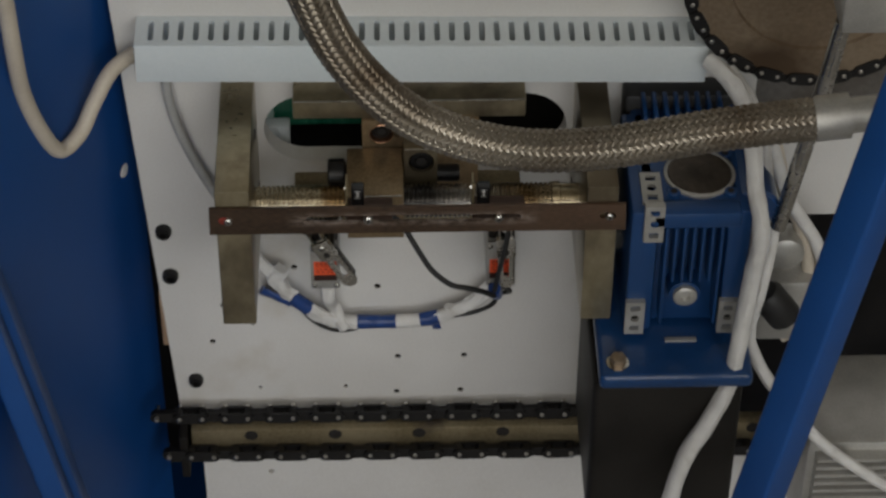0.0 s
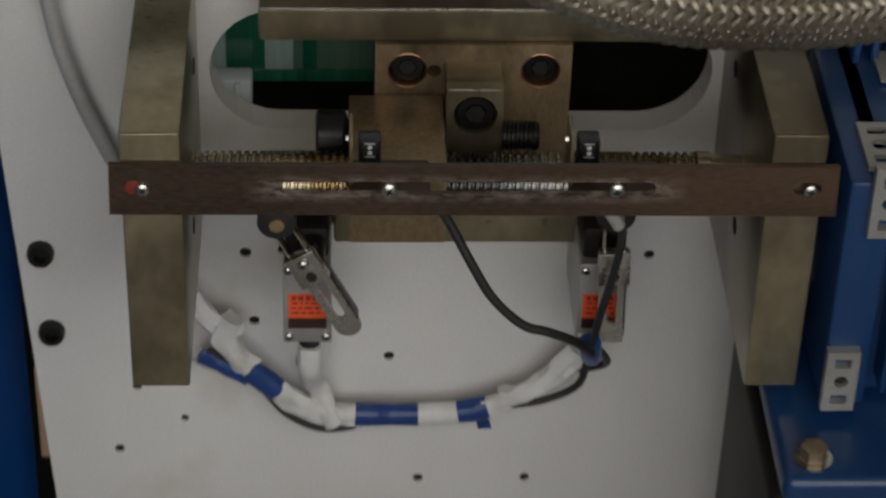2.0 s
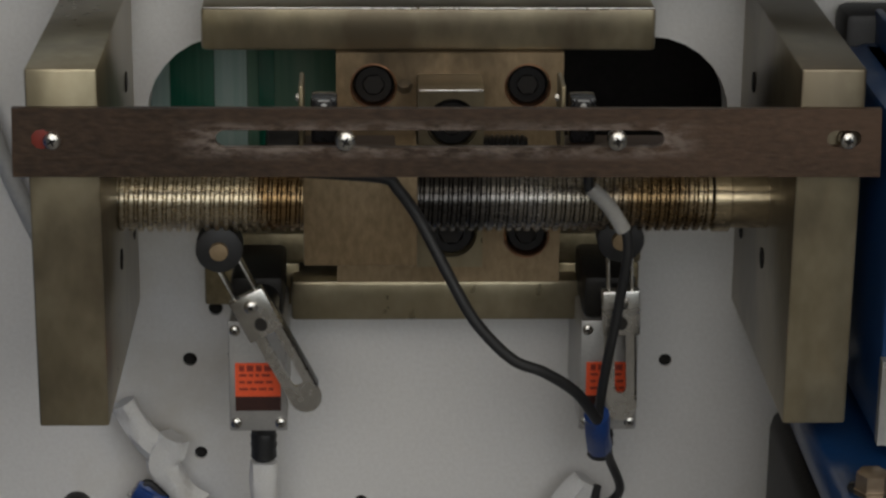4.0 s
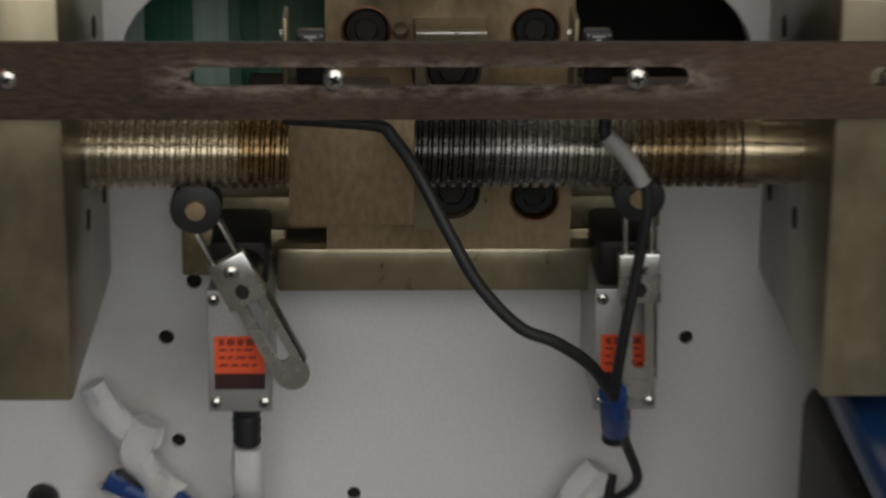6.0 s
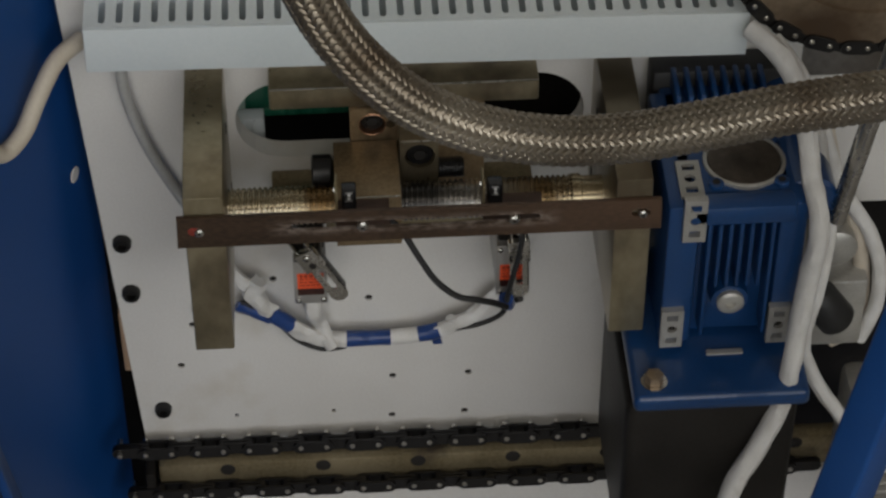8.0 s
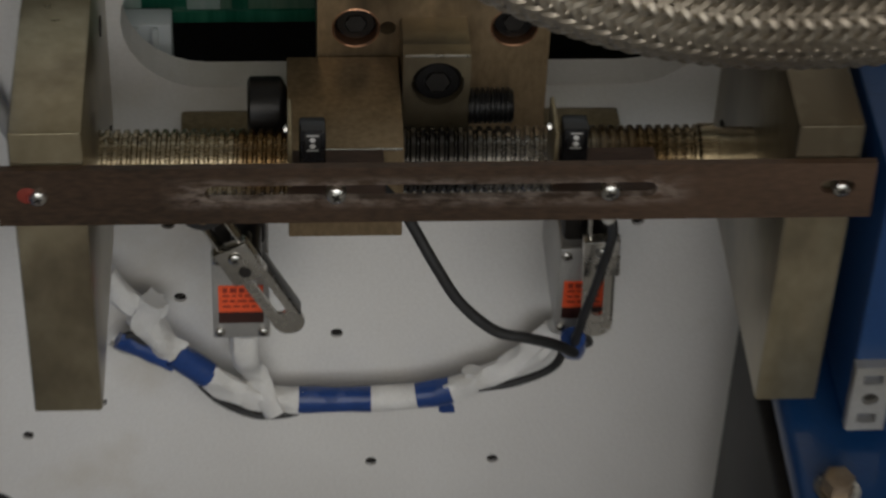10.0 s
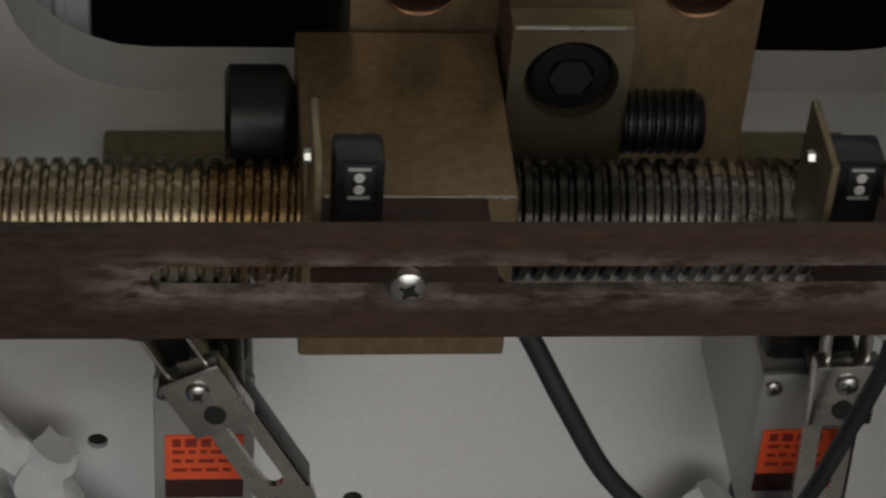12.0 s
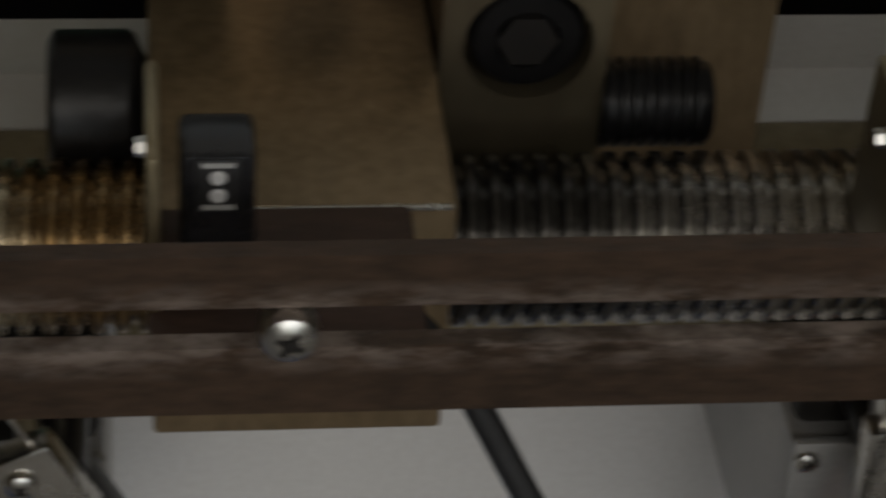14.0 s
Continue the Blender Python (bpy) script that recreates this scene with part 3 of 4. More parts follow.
# ---- limit switches with roller levers ----
def limit_switch(x, lean, label):
    """x: centre of the body; lean: tilt of the lever, in degrees."""
    th = thing("limit_switch", (x, -0.15, -1.17), label, "limit switch", "limit switches below the carriage")
    part("mounting_tab", box(x - 0.19, x + 0.13, -0.30, -0.152, -0.87, -0.72, 0.01), "zinc_dark", th)
    part("body", box(x - 0.092, x + 0.092, -0.655, -0.19, -1.17, -0.80, 0.012), "sheet", th)
    part("cover", box(x - 0.094, x + 0.094, -0.675, -0.655, -1.172, -0.79, 0.006), "sheet", th, "grey sheet-metal cover")
    part("head", box(x - 0.085, x + 0.085, -0.63, -0.22, -0.80, -0.655, 0.02), "motor", th, "black switch head")
    for dx in (-0.072, 0.072):
        for z in (-1.142, -0.82):
            pan_screw("cover_screw", (x + dx, -0.676, z), 0.018, th)
    lab = part("label", box(x - 0.074, x + 0.074, -0.6795, -0.6755, -1.048, -0.932, 0.0), "orange", th, "orange printed label")
    part("label_band", box(x - 0.074, x + 0.074, -0.6795, -0.6755, -1.098, -1.0485, 0.0), "darkred", th, "dark label band")
    rnd = random.Random(3)
    for row in range(4):
        xx = x - 0.06
        while xx < x + 0.045:
            w = rnd.uniform(0.012, 0.03)
            hh = 0.010 if row == 0 else 0.004
            zc = -0.95 - 0.024 * row
            part("print_bar", box(xx, xx + w, -0.6805, -0.6794, zc - hh, zc + hh, 0), "print", lab)
            xx += w + 0.008
    gl = part("cable_gland", lathe([(-1.170, 0.044), (-1.195, 0.044), (-1.200, 0.05), (-1.220, 0.05), (-1.225, 0.045), (-1.245, 0.047), (-1.250, 0.043), (-1.270, 0.046), (-1.280, 0.04), (-1.295, 0.046), (-1.310, 0.042), (-1.325, 0.046), (-1.340, 0.042), (-1.370, 0.044), (-1.380, 0.036)], "z", (x + 0.005, -0.42, 0), 20), "rubber", th, "black rubber cable gland")
    # lever, built upright in the plane y = -0.765 about its pivot
    px, pz = x + 0.022, -0.757
    m = Matrix.Translation(Vector((px, 0, pz)) * D) @ Matrix.Rotation(radians(lean), 4, "Y") @ Matrix.Translation(-Vector((px, 0, pz)) * D)
    lever = part("lever", turned(pierced(round_slot(pz - 0.345, pz + 0.1, 0, 0.104), [round_slot(pz - 0.25, pz - 0.02, 0, 0.036)], -0.765, -0.75), Matrix.Identity(4)), "steel", th, "bare steel lever arm")
    # the strip is drawn along x: stand it up
    for v in lever.data.vertices:
        a, y, c = v.co
        v.co = m @ Vector((px * D + c, y, a))
    for dx in (-0.042, 0.032):
        part("fork", turned(box(px + dx, px + dx + 0.008, -0.795, -0.735, pz - 0.02, pz + 0.28, 0.002), m), "steel", lever)
    # Black strip built in for the shadow along the lever's edge.
    part("lever_edge", turned(box(px + 0.044, px + 0.053, -0.765, -0.705, pz - 0.28, pz + 0.08, 0.002), m), "black", lever)
    part("clamp_plate", turned(box(px - 0.060, px + 0.060, -0.81, -0.765, pz - 0.035, pz + 0.115, 0.006), m), "steel", lever)
    part("clamp_slot", turned(pierced(round_slot(px - 0.02, px + 0.02, pz + 0.008, 0.046), [], -0.812, -0.8101), m), "hole", lever)
    s = pan_screw("clamp_screw", (px, -0.811, pz + 0.075), 0.022, lever)
    for o in (s, *s.children):
        o.data.transform(m)
    part("pivot", lathe([(-0.765, 0.05), (-0.60, 0.05)], "y", (px, 0, pz + 0.03), 20), "black", th)
    rc = m @ (Vector((px, 0, pz + 0.285)) * D) / D
    ro = part("roller", lathe([(-0.805, 0.066), (-0.80, 0.074), (-0.72, 0.074), (-0.715, 0.066)], "y", (rc.x, 0, rc.z), 28), "rubber", th, "black plastic roller")
    part("roller_pin", lathe([(-0.81, 0.030), (-0.825, 0.028), (-0.827, 0.001)], "y", (rc.x, 0, rc.z), 20), "brass", ro, "brass roller pin")
    return th


limit_switch(-0.292, -27.5, "roller-lever limit switch with an orange label and leaning lever")
limit_switch(0.85, -2.0, "roller-lever limit switch with an orange label and upright lever")

# ---- harness of white sleeves and blue tape below the switches ----
har = thing("cable_harness", (0.3, -0.15, -2.0), "white sleeved cable harness wrapped with blue tape, hanging on the plate", "cable harness")
part("sleeve", tube([(-0.773, -0.4, -1.105), (-0.714, -0.4, -1.214), (-0.641, -0.4, -1.296)], 0.048, 14, 8, 0.25, 0.8), "fabric", har, "")
part("knot", tube([(-0.602, -0.4, -1.228), (-0.642, -0.4, -1.332), (-0.582, -0.4, -1.435), (-0.546, -0.4, -1.49)], 0.054, 14, 8, 0.7, 0.8), "fabric", har, "knotted white sleeve end")
part("sleeve", tube([(-0.594, -0.4, -1.421), (-0.556, -0.4, -1.482), (-0.531, -0.4, -1.515)], 0.045, 14, 8, 0.3, 0.8), "fabric", har, "")
part("tape_wrap", tube([(-0.546, -0.4, -1.499), (-0.492, -0.4, -1.546), (-0.427, -0.4, -1.611)], 0.056, 14, 8, 0.12, 0.85), "tape", har, "blue tape wrap")
part("tape_wrap", tube([(-0.74, -0.4, -1.426), (-0.658, -0.4, -1.476), (-0.547, -0.4, -1.554)], 0.034, 14, 8, 0.4, 0.8), "tape", har, "blue tape wrap over wire ends")
part("sleeve", tube([(-0.437, -0.4, -1.6), (-0.348, -0.4, -1.687), (-0.209, -0.4, -1.736), (-0.082, -0.4, -1.742)], 0.054, 14, 8, 0.4, 0.8), "fabric", har, "")
part("tape_wrap", tube([(-0.1, -0.4, -1.742), (0.032, -0.4, -1.748), (0.164, -0.4, -1.746)], 0.052, 14, 8, 0.12, 0.9), "tape", har, "blue tape wrap")
part("sleeve", tube([(0.154, -0.4, -1.746), (0.248, -0.4, -1.741), (0.342, -0.4, -1.735)], 0.050, 14, 8, 0.15, 0.9), "fabric", har, "")
part("tape_wrap", tube([(0.332, -0.4, -1.735), (0.4, -0.4, -1.722), (0.458, -0.4, -1.705)], 0.052, 14, 8, 0.12, 0.9), "tape", har, "blue tape wrap")
part("tape_tail", tube([(0.418, -0.4, -1.733), (0.439, -0.4, -1.778), (0.449, -0.4, -1.824)], 0.03, 8, 4, 0.2, 0.15), "tape", har, "loose tail of blue tape")
part("sleeve", tube([(0.443, -0.4, -1.713), (0.564, -0.4, -1.663), (0.69, -0.4, -1.579), (0.776, -0.4, -1.467), (0.825, -0.4, -1.398)], 0.052, 14, 8, 0.4, 0.75), "fabric", har, "")
part("strand", tube([(0.489, -0.4, -1.682), (0.627, -0.4, -1.607), (0.739, -0.4, -1.523), (0.793, -0.4, -1.44)], 0.036, 14, 8, 0.25, 0.8), "fabric", har, "")
part("sleeve_tie", tube([(0.533, -0.4, -1.606), (0.544, -0.4, -1.654), (0.519, -0.4, -1.705)], 0.036, 14, 8, 0.4, 0.8), "fabric", har, "")
part("wire", tube([(-0.473, -0.4, -1.63), (-0.387, -0.4, -1.744), (-0.261, -0.4, -1.821), (-0.146, -0.4, -1.821), (-0.044, -0.4, -1.782)], 0.014, 14, 8, 0, 1), "rubber", har, "thin black wire")
part("wire", tube([(-0.732, -0.4, -1.434), (-0.694, -0.4, -1.406), (-0.645, -0.4, -1.454), (-0.572, -0.4, -1.532)], 0.014, 14, 8, 0, 1), "rubber", har, "thin black wire")
part("wire_end", tube([(-0.765, -0.4, -1.442), (-0.726, -0.4, -1.481), (-0.659, -0.4, -1.504)], 0.01, 14, 8, 0, 1), "alu", har, "bare wire ends")
part("switch_sleeve", tube([(-0.287, -0.54, -1.265), (-0.286, -0.53, -1.40), (-0.280, -0.41, -1.557), (-0.246, -0.38, -1.641), (-0.216, -0.42, -1.72), (-0.183, -0.44, -1.772)], 0.048, 14, 8, 0.2, 0.7), "fabric", har, "white sleeve down from the switch")
part("wire", tube([(0.539, -0.42, -1.681), (0.69, -0.42, -1.653), (0.828, -0.42, -1.57), (0.862, -0.42, -1.416)], 0.016, 10, 8), "rubber", har)

har.matrix_world = Matrix.Translation(Vector((0, 0.12, -0.125)) * D) @ har.matrix_world

# ---- loose black cables ----
solid("black_cable", tube([(-0.14, -1.0, -0.185), (0.0, -1.0, -0.195), (0.12, -1.01, -0.205), (0.156, -1.02, -0.235), (0.222, -1.02, -0.333), (0.313, -1.06, -0.502), (0.395, -1.08, -0.644), (0.508, -1.08, -0.765), (0.61, -1.06, -0.817), (0.715, -1.0, -0.908), (0.795, -0.9, -1.044)], 0.018, 12, 10), "rubber", "thin black cable hanging from the nut block to the switch", "cable")
cable_b = solid("black_cable", tube([(0.76, -1.0, -0.1), (0.737, -1.0, -0.232), (0.808, -1.0, -0.305), (0.862, -1.0, -0.41), (0.845, -0.95, -0.649), (0.816, -0.9, -0.875), (0.809, -0.8, -1.104), (0.88, -0.5, -1.351), (0.935, -0.35, -1.534), (0.879, -0.25, -1.644), (0.78, -0.2, -1.691)], 0.016, 12, 10), "rubber", "thin black sensor cable looping over the roller lever", "cable")
part("clear_sleeve", tube([(0.744, -1.0, -0.237), (0.803, -1.0, -0.30), (0.85, -1.0, -0.375)], 0.024, 12, 8), "clear", cable_b, "translucent sleeve")
part("tape_wrap", tube([(0.80, -0.82, -1.06), (0.81, -0.77, -1.14), (0.825, -0.70, -1.22)], 0.042, 12, 8, 0.15), "tape", cable_b, "blue tape wrap")
on_plate(solid("grey_tube", tube([(-1.283, -0.08, 0.233), (-1.291, -0.08, 0.051), (-1.258, -0.08, -0.181), (-1.187, -0.08, -0.443), (-1.087, -0.08, -0.701), (-0.964, -0.08, -0.97)], 0.032, 12, 8), "greywire", "grey cable running from the duct down behind the bracket", "cable"))
solid("beige_cable", tube([(-1.969, -1.5, 2.056), (-1.982, -1.361, 1.649), (-1.999, -1.222, 1.184), (-2.005, -1.083, 0.817), (-1.961, -0.944, 0.444), (-1.883, -0.806, 0.158), (-1.769, -0.667, 0.175), (-1.681, -0.528, 0.306), (-1.575, -0.389, 0.437), (-1.443, -0.25, 0.467)], 0.05, 12, 10), "pvc", "beige cable looping from the duct along the blue panel", "cable")

# ---- slotted cable duct ----
duct = thing("cable_duct", (0.3, 0, 0.3), "pale grey slotted plastic cable duct above the carriage", "cable duct")
TILT = Matrix.Translation(Vector((0.35, 0, 0.4)) * D) @ Matrix.Rotation(radians(0.95), 4, "Y") @ Matrix.Translation(-Vector((0.35, 0, 0.4)) * D)
DX0, DX1, DY, DZ0, DZ1 = -1.42, 2.10, -0.43, 0.365, 0.65
part("cover", turned(box(DX0, DX1, DY - 0.02, DY, DZ0, DZ1, 0.008), TILT), "duct", duct)
slots = []
n_slots = 37
for k in range(n_slots):
    xs = DX0 + 0.05 + (DX1 - DX0 - 0.1) * (k + 0.5) / n_slots
    slots.append([(z, x) for x, z in round_slot(-0.395, -0.195, xs, 0.036, 4)])
top = pierced(rect(DX0, DX1, DY, -0.153), slots, DZ1, DZ1 - 0.015)
for v in top.verts:
    v.co = Vector((v.co.x, v.co.z, v.co.y))
part("slotted_side", turned(top, TILT), "duct", duct, "duct side with a row of slots", smooth=None)
part("duct_back", turned(box(DX0, DX1, -0.172, -0.153, DZ0 + 0.02, DZ1 - 0.016, 0), TILT), "duct", duct)
part("duct_bottom", turned(box(DX0, DX1, DY + 0.001, -0.173, DZ0 + 0.01, DZ0 + 0.025, 0), TILT), "duct", duct)

# ---- what shows deep behind the slot ----
gc = solid("green_cover", box(-0.95, -0.045, 0.42, 0.60, -0.66, 0.4, 0.02), "green", "glossy green painted cover with reflections painted as bands, behind the slot", "machine cover")
# Bands laid on the cover paint the reflections on its glossy face.
part("pale_band", box(-0.72, -0.655, 0.405, 0.419, -0.6, 0.38, 0.004), "reflect_pale", gc, "painted pale reflection")
part("pale_band", box(-0.50, -0.385, 0.405, 0.419, -0.6, 0.38, 0.004), "reflect_pale", gc, "painted pale grey-green reflection")
part("dull_band", box(-0.385, -0.345, 0.407, 0.419, -0.6, 0.38, 0.004), "reflect_mid", gc)
part("dull_band", box(-0.29, -0.06, 0.407, 0.419, -0.6, 0.38, 0.004), "reflect_mid", gc, "painted dull grey-green reflection")
part("bottom_edge", box(-0.94, -0.05, 0.41, 0.43, -0.66, -0.61, 0.004), "green", gc)
on_plate(gc)
wc = solid("white_guard", box(-0.98, -0.55, 0.30, 0.40, -0.86, -0.585, 0.01), "duct", "white plastic guard with upright ribs behind the slot", "guard")
for k in range(6):
    part("rib", box(-0.95 + 0.066 * k, -0.925 + 0.066 * k, 0.28, 0.301, -0.85, -0.59, 0.006), "duct", wc)
on_plate(wc)
# Added box that makes the slot's right part dark; no known housing.
on_plate(solid("dark_housing", box(-0.02, 1.6, 0.75, 1.4, -1.6, 0.6, 0.03), "motor", "made-up dark box filling the space behind the slot", "machine housing"))

# ---- gearbox and motor ----
gb = thing("worm_gearbox", (1.95, -0.9, -1.0), "blue painted ribbed worm gearbox with bare aluminium pads", "gearbox")
GX0, GX1, GY0, GY1, GZ0, GZ1 = 1.60, 2.32, -1.36, -0.35, -0.96, 0.06
part("housing", box(GX0 + 0.05, GX1 - 0.05, GY0 + 0.13, GY1, GZ0, GZ1, 0.03), "blue", gb)
part("side_plate", box(GX0 - 0.01, GX0 + 0.16, GY0 + 0.02, GY1 - 0.05, GZ0 + 0.02, GZ1, 0.025), "blue", gb)
part("side_plate", box(GX1 - 0.14, GX1 + 0.01, GY0 + 0.02, GY1 - 0.05, GZ0 + 0.02, GZ1, 0.025), "blue", gb)
part("brow", box(GX0 + 0.1, GX1 - 0.06, GY0 - 0.02, GY0 + 0.12, -0.05, GZ1 + 0.02, 0.03), "blue", gb)
for k in range(7):
    x = GX0 + 0.20 + 0.056 * k
    part("rib", box(x, x + 0.022, GY0 - 0.01, GY0 + 0.14, -0.86 if k in (0, 6) else -0.50, -0.05, 0.008), "blue", gb)
for k in range(8):
    x = GX0 + 0.12 + 0.068 * k
    part("top_rib", box(x, x + 0.03, GY1 - 0.22, GY1 + 0.04, GZ1 - 0.1, GZ1 + 0.10, 0.01), "blue", gb)
part("boss", lathe([(GY0 + 0.2, 0.11), (GY0 - 0.01, 0.10), (GY0 - 0.015, 0.09), (GY0 - 0.015, 0.001)], "y", (1.95, 0, -0.60), 28), "blue", gb)
pl = part("oil_plug", lathe([(GY0 - 0.015, 0.074), (GY0 - 0.045, 0.074), (GY0 - 0.055, 0.062), (GY0 - 0.055, 0.03), (GY0 - 0.03, 0.028), (GY0 - 0.03, 0.001)], "y", (1.95, 0, -0.59), 28), "alu", gb, "bare aluminium oil plug")


def pad(x0, x1, z0, z1, y):
    zc = (z0 + z1) / 2
    w = x1 - x0
    holes = [disc_loop((x0 + x1) / 2, zc, w * 0.22, 14), rect(x0 + w * 0.25, x1 - w * 0.25, z0 + (z1 - z0) * 0.12, z0 + (z1 - z0) * 0.27), rect(x0 + w * 0.25, x1 - w * 0.25, z1 - (z1 - z0) * 0.27, z1 - (z1 - z0) * 0.12)]
    o = part("foot_pad", pierced(rect(x0, x1, z0, z1), holes, y - 0.02, y + 0.02), "alu", gb, "bare aluminium foot pad", smooth=None)
    part("pad_bore", lathe([(y + 0.001, w * 0.2), (y + 0.002, 0.001)], "y", ((x0 + x1) / 2, 0, zc), 14), "hole", o)


pad(1.665, 1.785, -0.15, 0.14, GY0)
pad(1.59, 1.71, -0.93, -0.66, GY0)
pad(2.17, 2.29, -0.93, -0.66, GY0)
tp = pierced(rect(1.66, 1.785, -1.28, -1.0), [disc_loop(1.722, -1.14, 0.03, 14), rect(1.69, 1.755, -1.25, -1.205), rect(1.69, 1.755, -1.075, -1.03)], 0.0, 0.02)
for v in tp.verts:
    v.co = Vector((v.co.x, v.co.z, v.co.y + (GZ1 + 0.005) * D))
part("top_pad", tp, "alu", gb, "bare aluminium top pad", smooth=None)
ring = part("flange_ring", lathe([(GZ1 - 0.02, 0.218), (GZ1 + 0.018, 0.22), (GZ1 + 0.023, 0.214), (GZ1 + 0.023, 0.202), (GZ1 + 0.012, 0.198), (GZ1 + 0.012, 0.15)], "z", (2.03, -1.0, 0), 40), "alu", gb, "bare machined flange ring")
part("bearing_cover", lathe([(GZ1 + 0.012, 0.197), (GZ1 + 0.02, 0.19), (GZ1 + 0.02, 0.001)], "z", (2.03, -1.0, 0), 40), "cover", gb, "dull brown bearing cover")
for a in (45, 135, 225, 315):
    x, y = 2.03 + 0.245 * math.cos(radians(a)), -1.0 + 0.245 * math.sin(radians(a))
    part("ear", lathe([(GZ1 - 0.02, 0.042), (GZ1 + 0.018, 0.042), (GZ1 + 0.023, 0.036)], "z", (x, y, 0), 16), "blue", gb)
    part("ear_hole", lathe([(GZ1 + 0.022, 0.022), (GZ1 + 0.026, 0.020), (GZ1 + 0.026, 0.001)], "z", (x, y, 0), 12), "hole", gb)
# Made-up box, added to darken the area behind the housing.
part("back_adapter", box(1.62, 2.40, -0.351, -0.156, -0.9, 0.15, 0.03), "rubber", gb, "made-up black box filling the dark area behind the housing")
part("name_plate", box(1.80, 2.12, -0.72, -0.52, GZ1 + 0.012, GZ1 + 0.022, 0.0), "alu", gb, "bare grey name plate")
part("worm_barrel", lathe([(-1.2, 0.13), (-1.18, 0.15), (-0.3, 0.15), (-0.28, 0.13)], "y", (2.36, 0, -0.06), 24), "blue", gb)
fl = part("motor_flange", box(1.42, 2.38, -1.70, -0.5, -1.11, -0.99, 0.04, None, 3), "blue", gb)
bolt = part("flange_bolt", lathe([(-0.99, 0.06), (-0.985, 0.062), (-0.98, 0.05), (-0.93, 0.05), (-0.925, 0.042)], "z", (1.54, -1.578, 0), 6), "disc", gb, "rusty hexagon bolt with washer")
part("washer", lathe([(-0.992, 0.072), (-0.982, 0.072), (-0.982, 0.001)], "z", (1.54, -1.578, 0), 24), "steel", bolt)
part("gasket_lip", box(1.85, 2.05, -1.40, -1.36, -0.992, -0.978, 0.006), "alu", gb, "bare metal lip")

mo = thing("electric_motor", (1.9, -1.1, -2.3), "dusty black square electric motor under the gearbox", "motor")
part("motor_body", box(1.39, 2.34, -1.64, -0.60, -2.35, -1.112, 0.06, None, 3), "motor", mo)
part("motor_cap", box(1.45, 2.30, -1.58, -0.66, -2.62, -2.352, 0.08, None, 3), "motor", mo)

# ---- braided hose with its fitting ----
HOSE = [
    (-0.475, -2.04, 2.86),
    (-0.283, -2.04, 2.288),
    (-0.235, -2.04, 2.145),
    (-0.149, -2.04, 1.935),
    (-0.021, -2.04, 1.719),
    (0.15, -2.04, 1.514),
    (0.352, -2.04, 1.357),
    (0.625, -2.04, 1.232),
    (0.927, -2.04, 1.17),
    (1.254, -2.04, 1.176),
    (1.578, -2.04, 1.228),
    (1.926, -2.04, 1.298),
    (2.248, -2.04, 1.346),
    (2.476, -2.04, 1.373),
]


def braided(points, r):
    """A hose with a woven wire braid: flat bundles over and under in two directions."""
    line = frames_along(spline(points, 26))
    dist = [0.0]
    for p, q in zip(line, line[1:]):
        dist.append(dist[-1] + (q[0] - p[0]).length)
    total = dist[-1]

    def at(s):
        i = min(max(int(np.searchsorted(dist, s)) - 1, 0), len(line) - 2)
        t = (s - dist[i]) / (dist[i + 1] - dist[i])
        a, b = line[i], line[i + 1]
        return a[0].lerp(b[0], t), a[2].lerp(b[2], t).normalized(), a[3].lerp(b[3], t).normalized()

    bm = bmesh.new()
    strands, lead = 22, 0.95
    n = int(total / lead * strands * 2)
    for way in (1, -1):
        for k in range(strands):
            prev = None
            for i in range(2 * n + 1):
                s = total * i / (2 * n)
                turn = s / lead + k / strands
                w0 = way * 2 * math.pi * turn
                lift = 0.0065 * math.cos(math.pi * strands * s / lead * 1.0 + (math.pi if way < 0 else 0) + math.pi * k)
                q, side, up = at(s)
                ring = []
                for dw, dl in ((-0.145, -0.006), (-0.07, 0.001), (0.07, 0.001), (0.145, -0.006)):
                    w = w0 + dw
                    ring.append(bm.verts.new((q + (side * math.cos(w) + up * math.sin(w)) * (r + lift + dl)) * D))
                if prev:
                    for a in range(3):
                        bm.faces.new((prev[a], prev[a + 1], ring[a + 1], ring[a]))
                prev = ring
    return bm


hose = thing("braided_hose", (1, -2.04, 1.1), "stainless braided flexible hose sagging in front of the duct", "hose")
part("inner_hose", tube(HOSE, 0.105, 20, 12), "rubber", hose)
tagged(part("braid", braided(HOSE, 0.115), "braid", hose, "woven stainless wire braid"), kind="stuff")
part("ferrule", tube([(2.459, -2.04, 1.371), (2.562, -2.04, 1.384), (2.649, -2.04, 1.394)], 0.128, 24, 6), "alu", hose, "grey metal hose ferrule")
part("pipe_end", tube([(2.637, -2.04, 1.393), (2.89, -2.04, 1.421), (3.252, -2.04, 1.462)], 0.1, 24, 6), "alu", hose)

# ---- cabinet: blue side panel, its frame, the leaning post ----
side = solid("side_panel", turned(pierced(rect(-3.2, 0.1, -6.2, 2.2), [disc_loop(-0.135, -0.68, 0.05)], -0.04, 0.04), Matrix.Translation(Vector((-1.60, 0.1, 0)) * D) @ Matrix.Rotation(radians(68), 4, "Z")), "panel",
             "dark blue painted side panel of the cabinet with a small round hole", "cabinet panel", kind="structure", smooth=None)
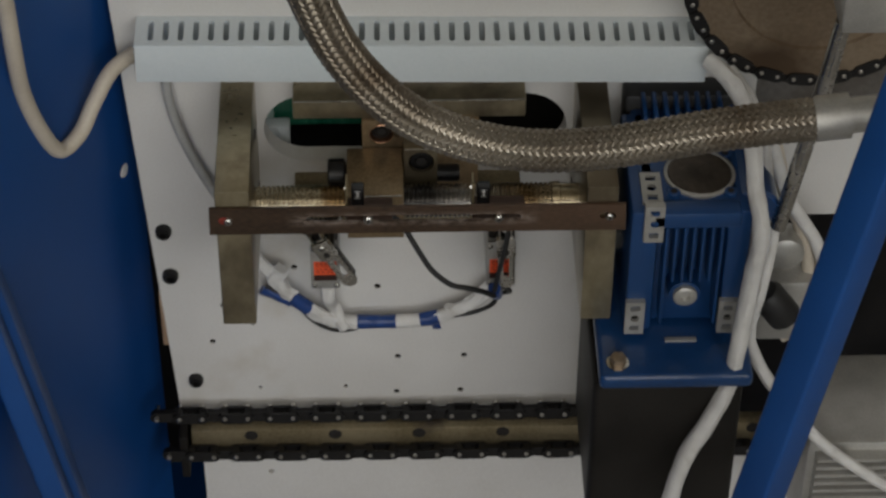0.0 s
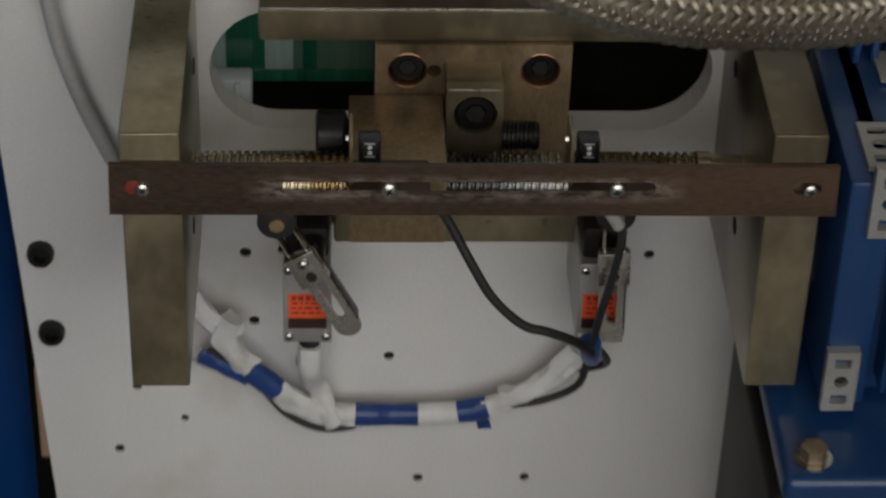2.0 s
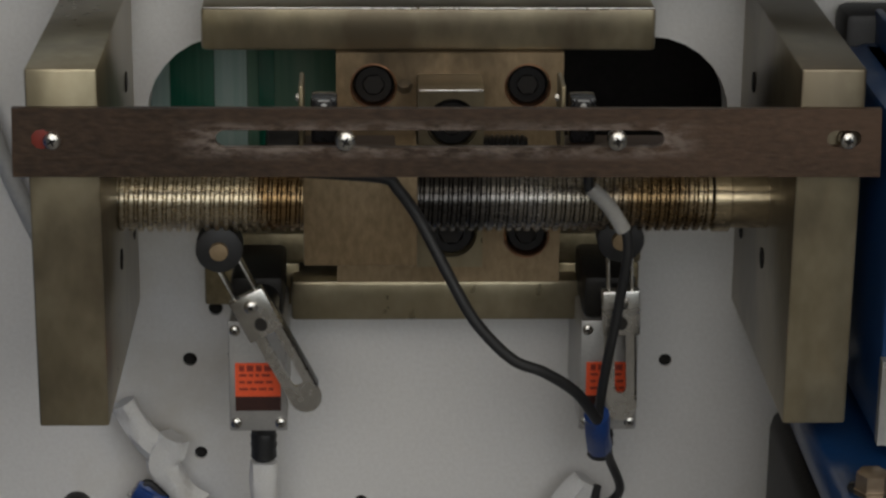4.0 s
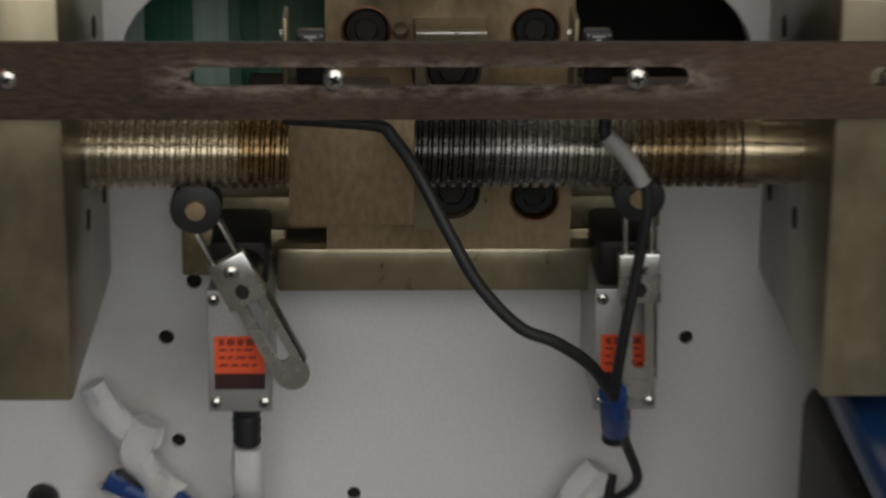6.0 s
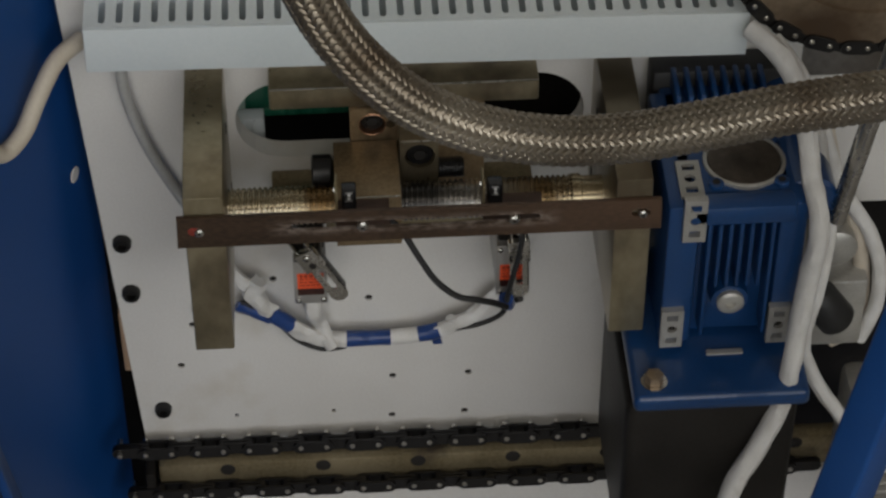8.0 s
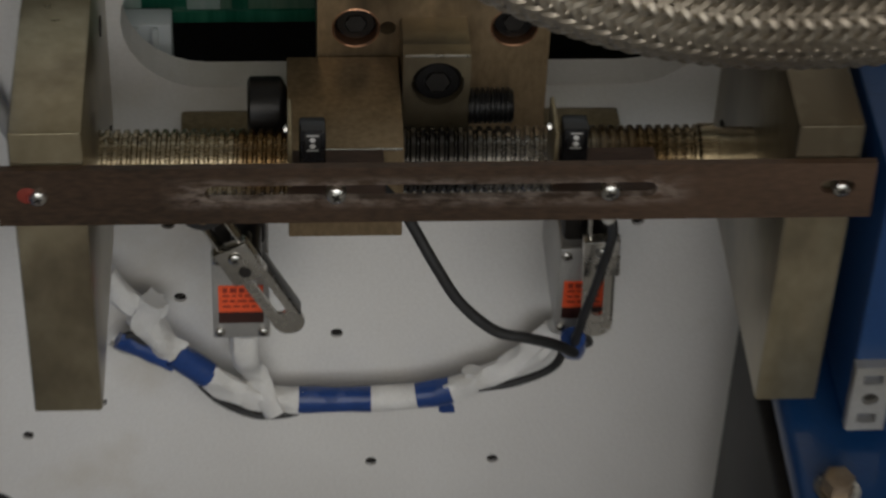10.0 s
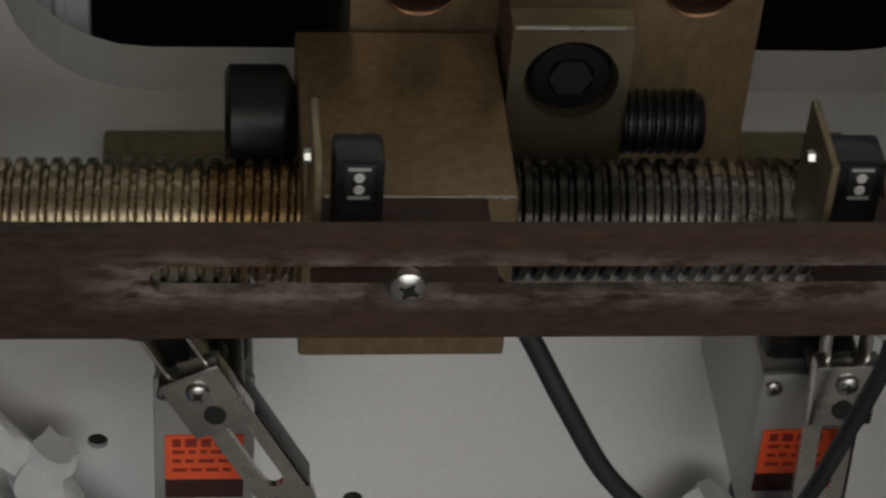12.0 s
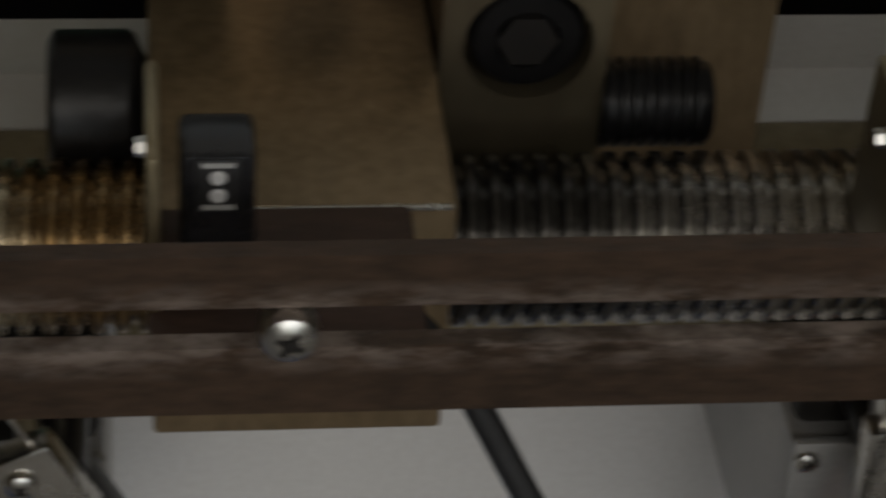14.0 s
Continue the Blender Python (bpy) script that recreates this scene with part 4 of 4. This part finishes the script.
# Added white disc: paints the bright space seen through the hole.
part("hole_plug", turned(lathe([(-0.045, 0.05), (-0.05, 0.046), (-0.05, 0.001)], "y", (-0.135, 0, -0.68), 20), Matrix.Translation(Vector((-1.60, 0.1, 0)) * D) @ Matrix.Rotation(radians(68), 4, "Z")), "fabric", side, "white disc standing in for the brightness beyond the hole")


def leaning_post(name, low, high, w, d, turn, label, lip=0.0):
    """A square tube between two points; lip: a second, narrower profile beside it."""
    low, high = Vector(low), Vector(high)
    way = high - low
    m = Matrix.Translation(low * D) @ way.to_track_quat("Z", "Y").to_matrix().to_4x4() @ Matrix.Rotation(radians(turn), 4, "Z")
    th = solid(name, turned(box(-w / 2, w / 2, -d / 2, d / 2, 0, way.length, 0.025, None, 3), m), "frame_blue", label, "cabinet frame", kind="structure")
    if lip:
        part("lip", turned(box(w / 2 + 0.02, w / 2 + 0.02 + lip, -d / 2, d / 4, 0, way.length, 0.02), m), "frame_blue", th)
        part("seal", turned(box(w / 2, w / 2 + 0.02, -d / 4, d / 4, 0, way.length, 0.0), m), "rubber", th)
    return th


leaning_post("door_frame_post", (2.188, -2.7, -1.597), (2.996, -2.7, 3.437), 0.23, 0.23, 38, "bright blue painted square frame post of the cabinet opening")
leaning_post("side_frame_post", (-1.809, -1.7, -2.93), (-2.518, -1.7, 1.371), 0.28, 0.2, 10, "bright blue painted frame profile on the side panel", 0.19)

# ---- sprocket with its chain ----
sp = thing("sprocket_wheel", (2.72, -0.45, 1.19), "large brown worn steel sprocket with a chain round it", "sprocket")
SC = Vector((2.74, -0.45, 1.20))
SR = 0.80
part("disc", lathe([(-0.50, 0.55), (-0.52, 0.56), (-0.52, 0.62), (-0.50, 0.70), (-0.50, SR - 0.02), (-0.42, SR - 0.02), (-0.42, 0.1)], "y", (SC.x, 0, SC.z), 64), "disc", sp)
part("hub", lathe([(-0.50, 0.548), (-0.505, 0.20), (-0.60, 0.2), (-0.60, 0.001)], "y", (SC.x, 0, SC.z), 40), "disc", sp)
n = 48
pin_me, lk_a, lk_b = mesh_of("pin", lathe([(-0.075, 0.010), (-0.07, 0.015), (0.06, 0.015)], "y", (0, 0, 0), 10), "steel", 40), mesh_of("link", link_plate(0.105, 0.044, -0.066, 0.014), "black"), mesh_of("link", link_plate(0.105, 0.042, -0.048, 0.014), "black")
for k in range(n):
    a = 2 * math.pi * k / n
    for nm, me, da in (("pin", pin_me, 0), ("link", lk_a if k % 2 else lk_b, math.pi / n)):
        o = new(nm, me)
        o.matrix_world = Matrix.Translation(Vector((SC.x + SR * math.cos(a + da), SC.y, SC.z + SR * math.sin(a + da))) * D) @ Matrix.Rotation(-(a + da + math.pi / 2), 4, "Y")
        o.parent = sp
        o.matrix_parent_inverse = sp.matrix_world.inverted()

# ---- right-hand cables, rod, knob and the small motor ----
solid("white_sleeved_cable", tube([(2.102, -0.5, 0.554), (2.241, -0.69, 0.504), (2.312, -0.88, 0.414), (2.335, -1.07, 0.283), (2.342, -1.26, 0.133), (2.366, -1.45, -0.017), (2.338, -1.45, -0.432), (2.296, -1.536, -0.779), (2.242, -1.627, -1.131), (2.11, -1.718, -1.414), (1.974, -1.809, -1.65), (1.887, -1.9, -1.972)], 0.065, 14, 8, 0.15, 0.8), "fabric", "thick white sleeved cable hanging in front of the gearbox", "cable")
solid("white_sleeved_cable", tube([(2.228, -0.5, 0.486), (2.358, -0.67, 0.353), (2.432, -0.84, 0.133), (2.465, -1.01, -0.087), (2.484, -1.18, -0.308), (2.426, -1.35, -0.528), (2.382, -1.35, -0.938), (2.457, -1.35, -1.214), (2.627, -1.35, -1.524), (2.944, -1.35, -1.981), (3.276, -1.35, -2.301), (3.611, -1.35, -2.578)], 0.05, 14, 8, 0.15, 0.8), "fabric", "white sleeved cable twisted beside the thicker one", "cable")
solid("white_cable", tube([(2.552, -0.4, -0.144), (2.626, -0.4, -0.38), (2.715, -0.4, -0.645), (2.834, -0.4, -0.868), (2.946, -0.4, -1.069), (3.03, -0.42, -1.33), (3.04, -0.44, -1.62), (2.97, -0.44, -1.9)], 0.045, 12, 8, 0.1), "fabric", "white sleeved cable behind the threaded rod", "cable")
solid("tan_cable", tube([(2.602, -0.35, -0.233), (2.712, -0.35, -0.664), (2.877, -0.35, -1.063), (2.963, -0.35, -1.576), (2.935, -0.35, -1.893), (2.809, -0.35, -1.997)], 0.05, 12, 8), "pvc", "tan cable loop beside the clamp", "cable")
solid("stay_rod", tube([(2.739, -1.2, 1.389), (2.642, -1.2, 0.646), (2.514, -1.2, -0.198)], 0.05, 14, 4), "steel", "plain steel stay rod", "rod")
kn = solid("hand_wheel", turned(lathe([(-0.16, 0.09), (-0.13, 0.115), (0.1, 0.115), (0.14, 0.09), (0.15, 0.04)], "z", (0, 0, 0), 24), Matrix.Translation(Vector((2.665, -0.7, -1.352)) * D) @ Matrix.Rotation(radians(-35), 4, "Y")), "rubber", "black plastic hand wheel on the clamp", "hand wheel")
solid("clamp_block", box(2.603, 2.962, -0.5, 0.1, -1.893, -1.36, 0.03), "alu", "grey cast clamp block behind the cables", "clamp")
solid("grey_nut", lathe([(-0.5, 0.10), (-0.48, 0.13), (-0.3, 0.13), (-0.3, 0.001)], "y", (2.737, 0, -1.114), 18), "alu", "grey round nut on the clamp", "nut")
solid("stay_block", box(2.695, 3.095, -1.35, -1.05, 1.41, 1.81, 0.02), "alu", "grey block holding the stay rod", "block")
fm = thing("finned_motor", (2.889, -1.0, -2.6), "grey finned motor housing low in the cabinet", "motor")
part("motor_shell", box(2.889, 4.089, -1.25, -0.4, -3.114, -2.114, 0.06), "alu", fm)
for k in range(7):
    part("fin", box(2.889 + 0.06, 2.889 + 1.15, -1.34, -1.24, -2.114 - 0.10 - 0.075 * k, -2.114 - 0.07 - 0.075 * k, 0.008), "alu", fm)
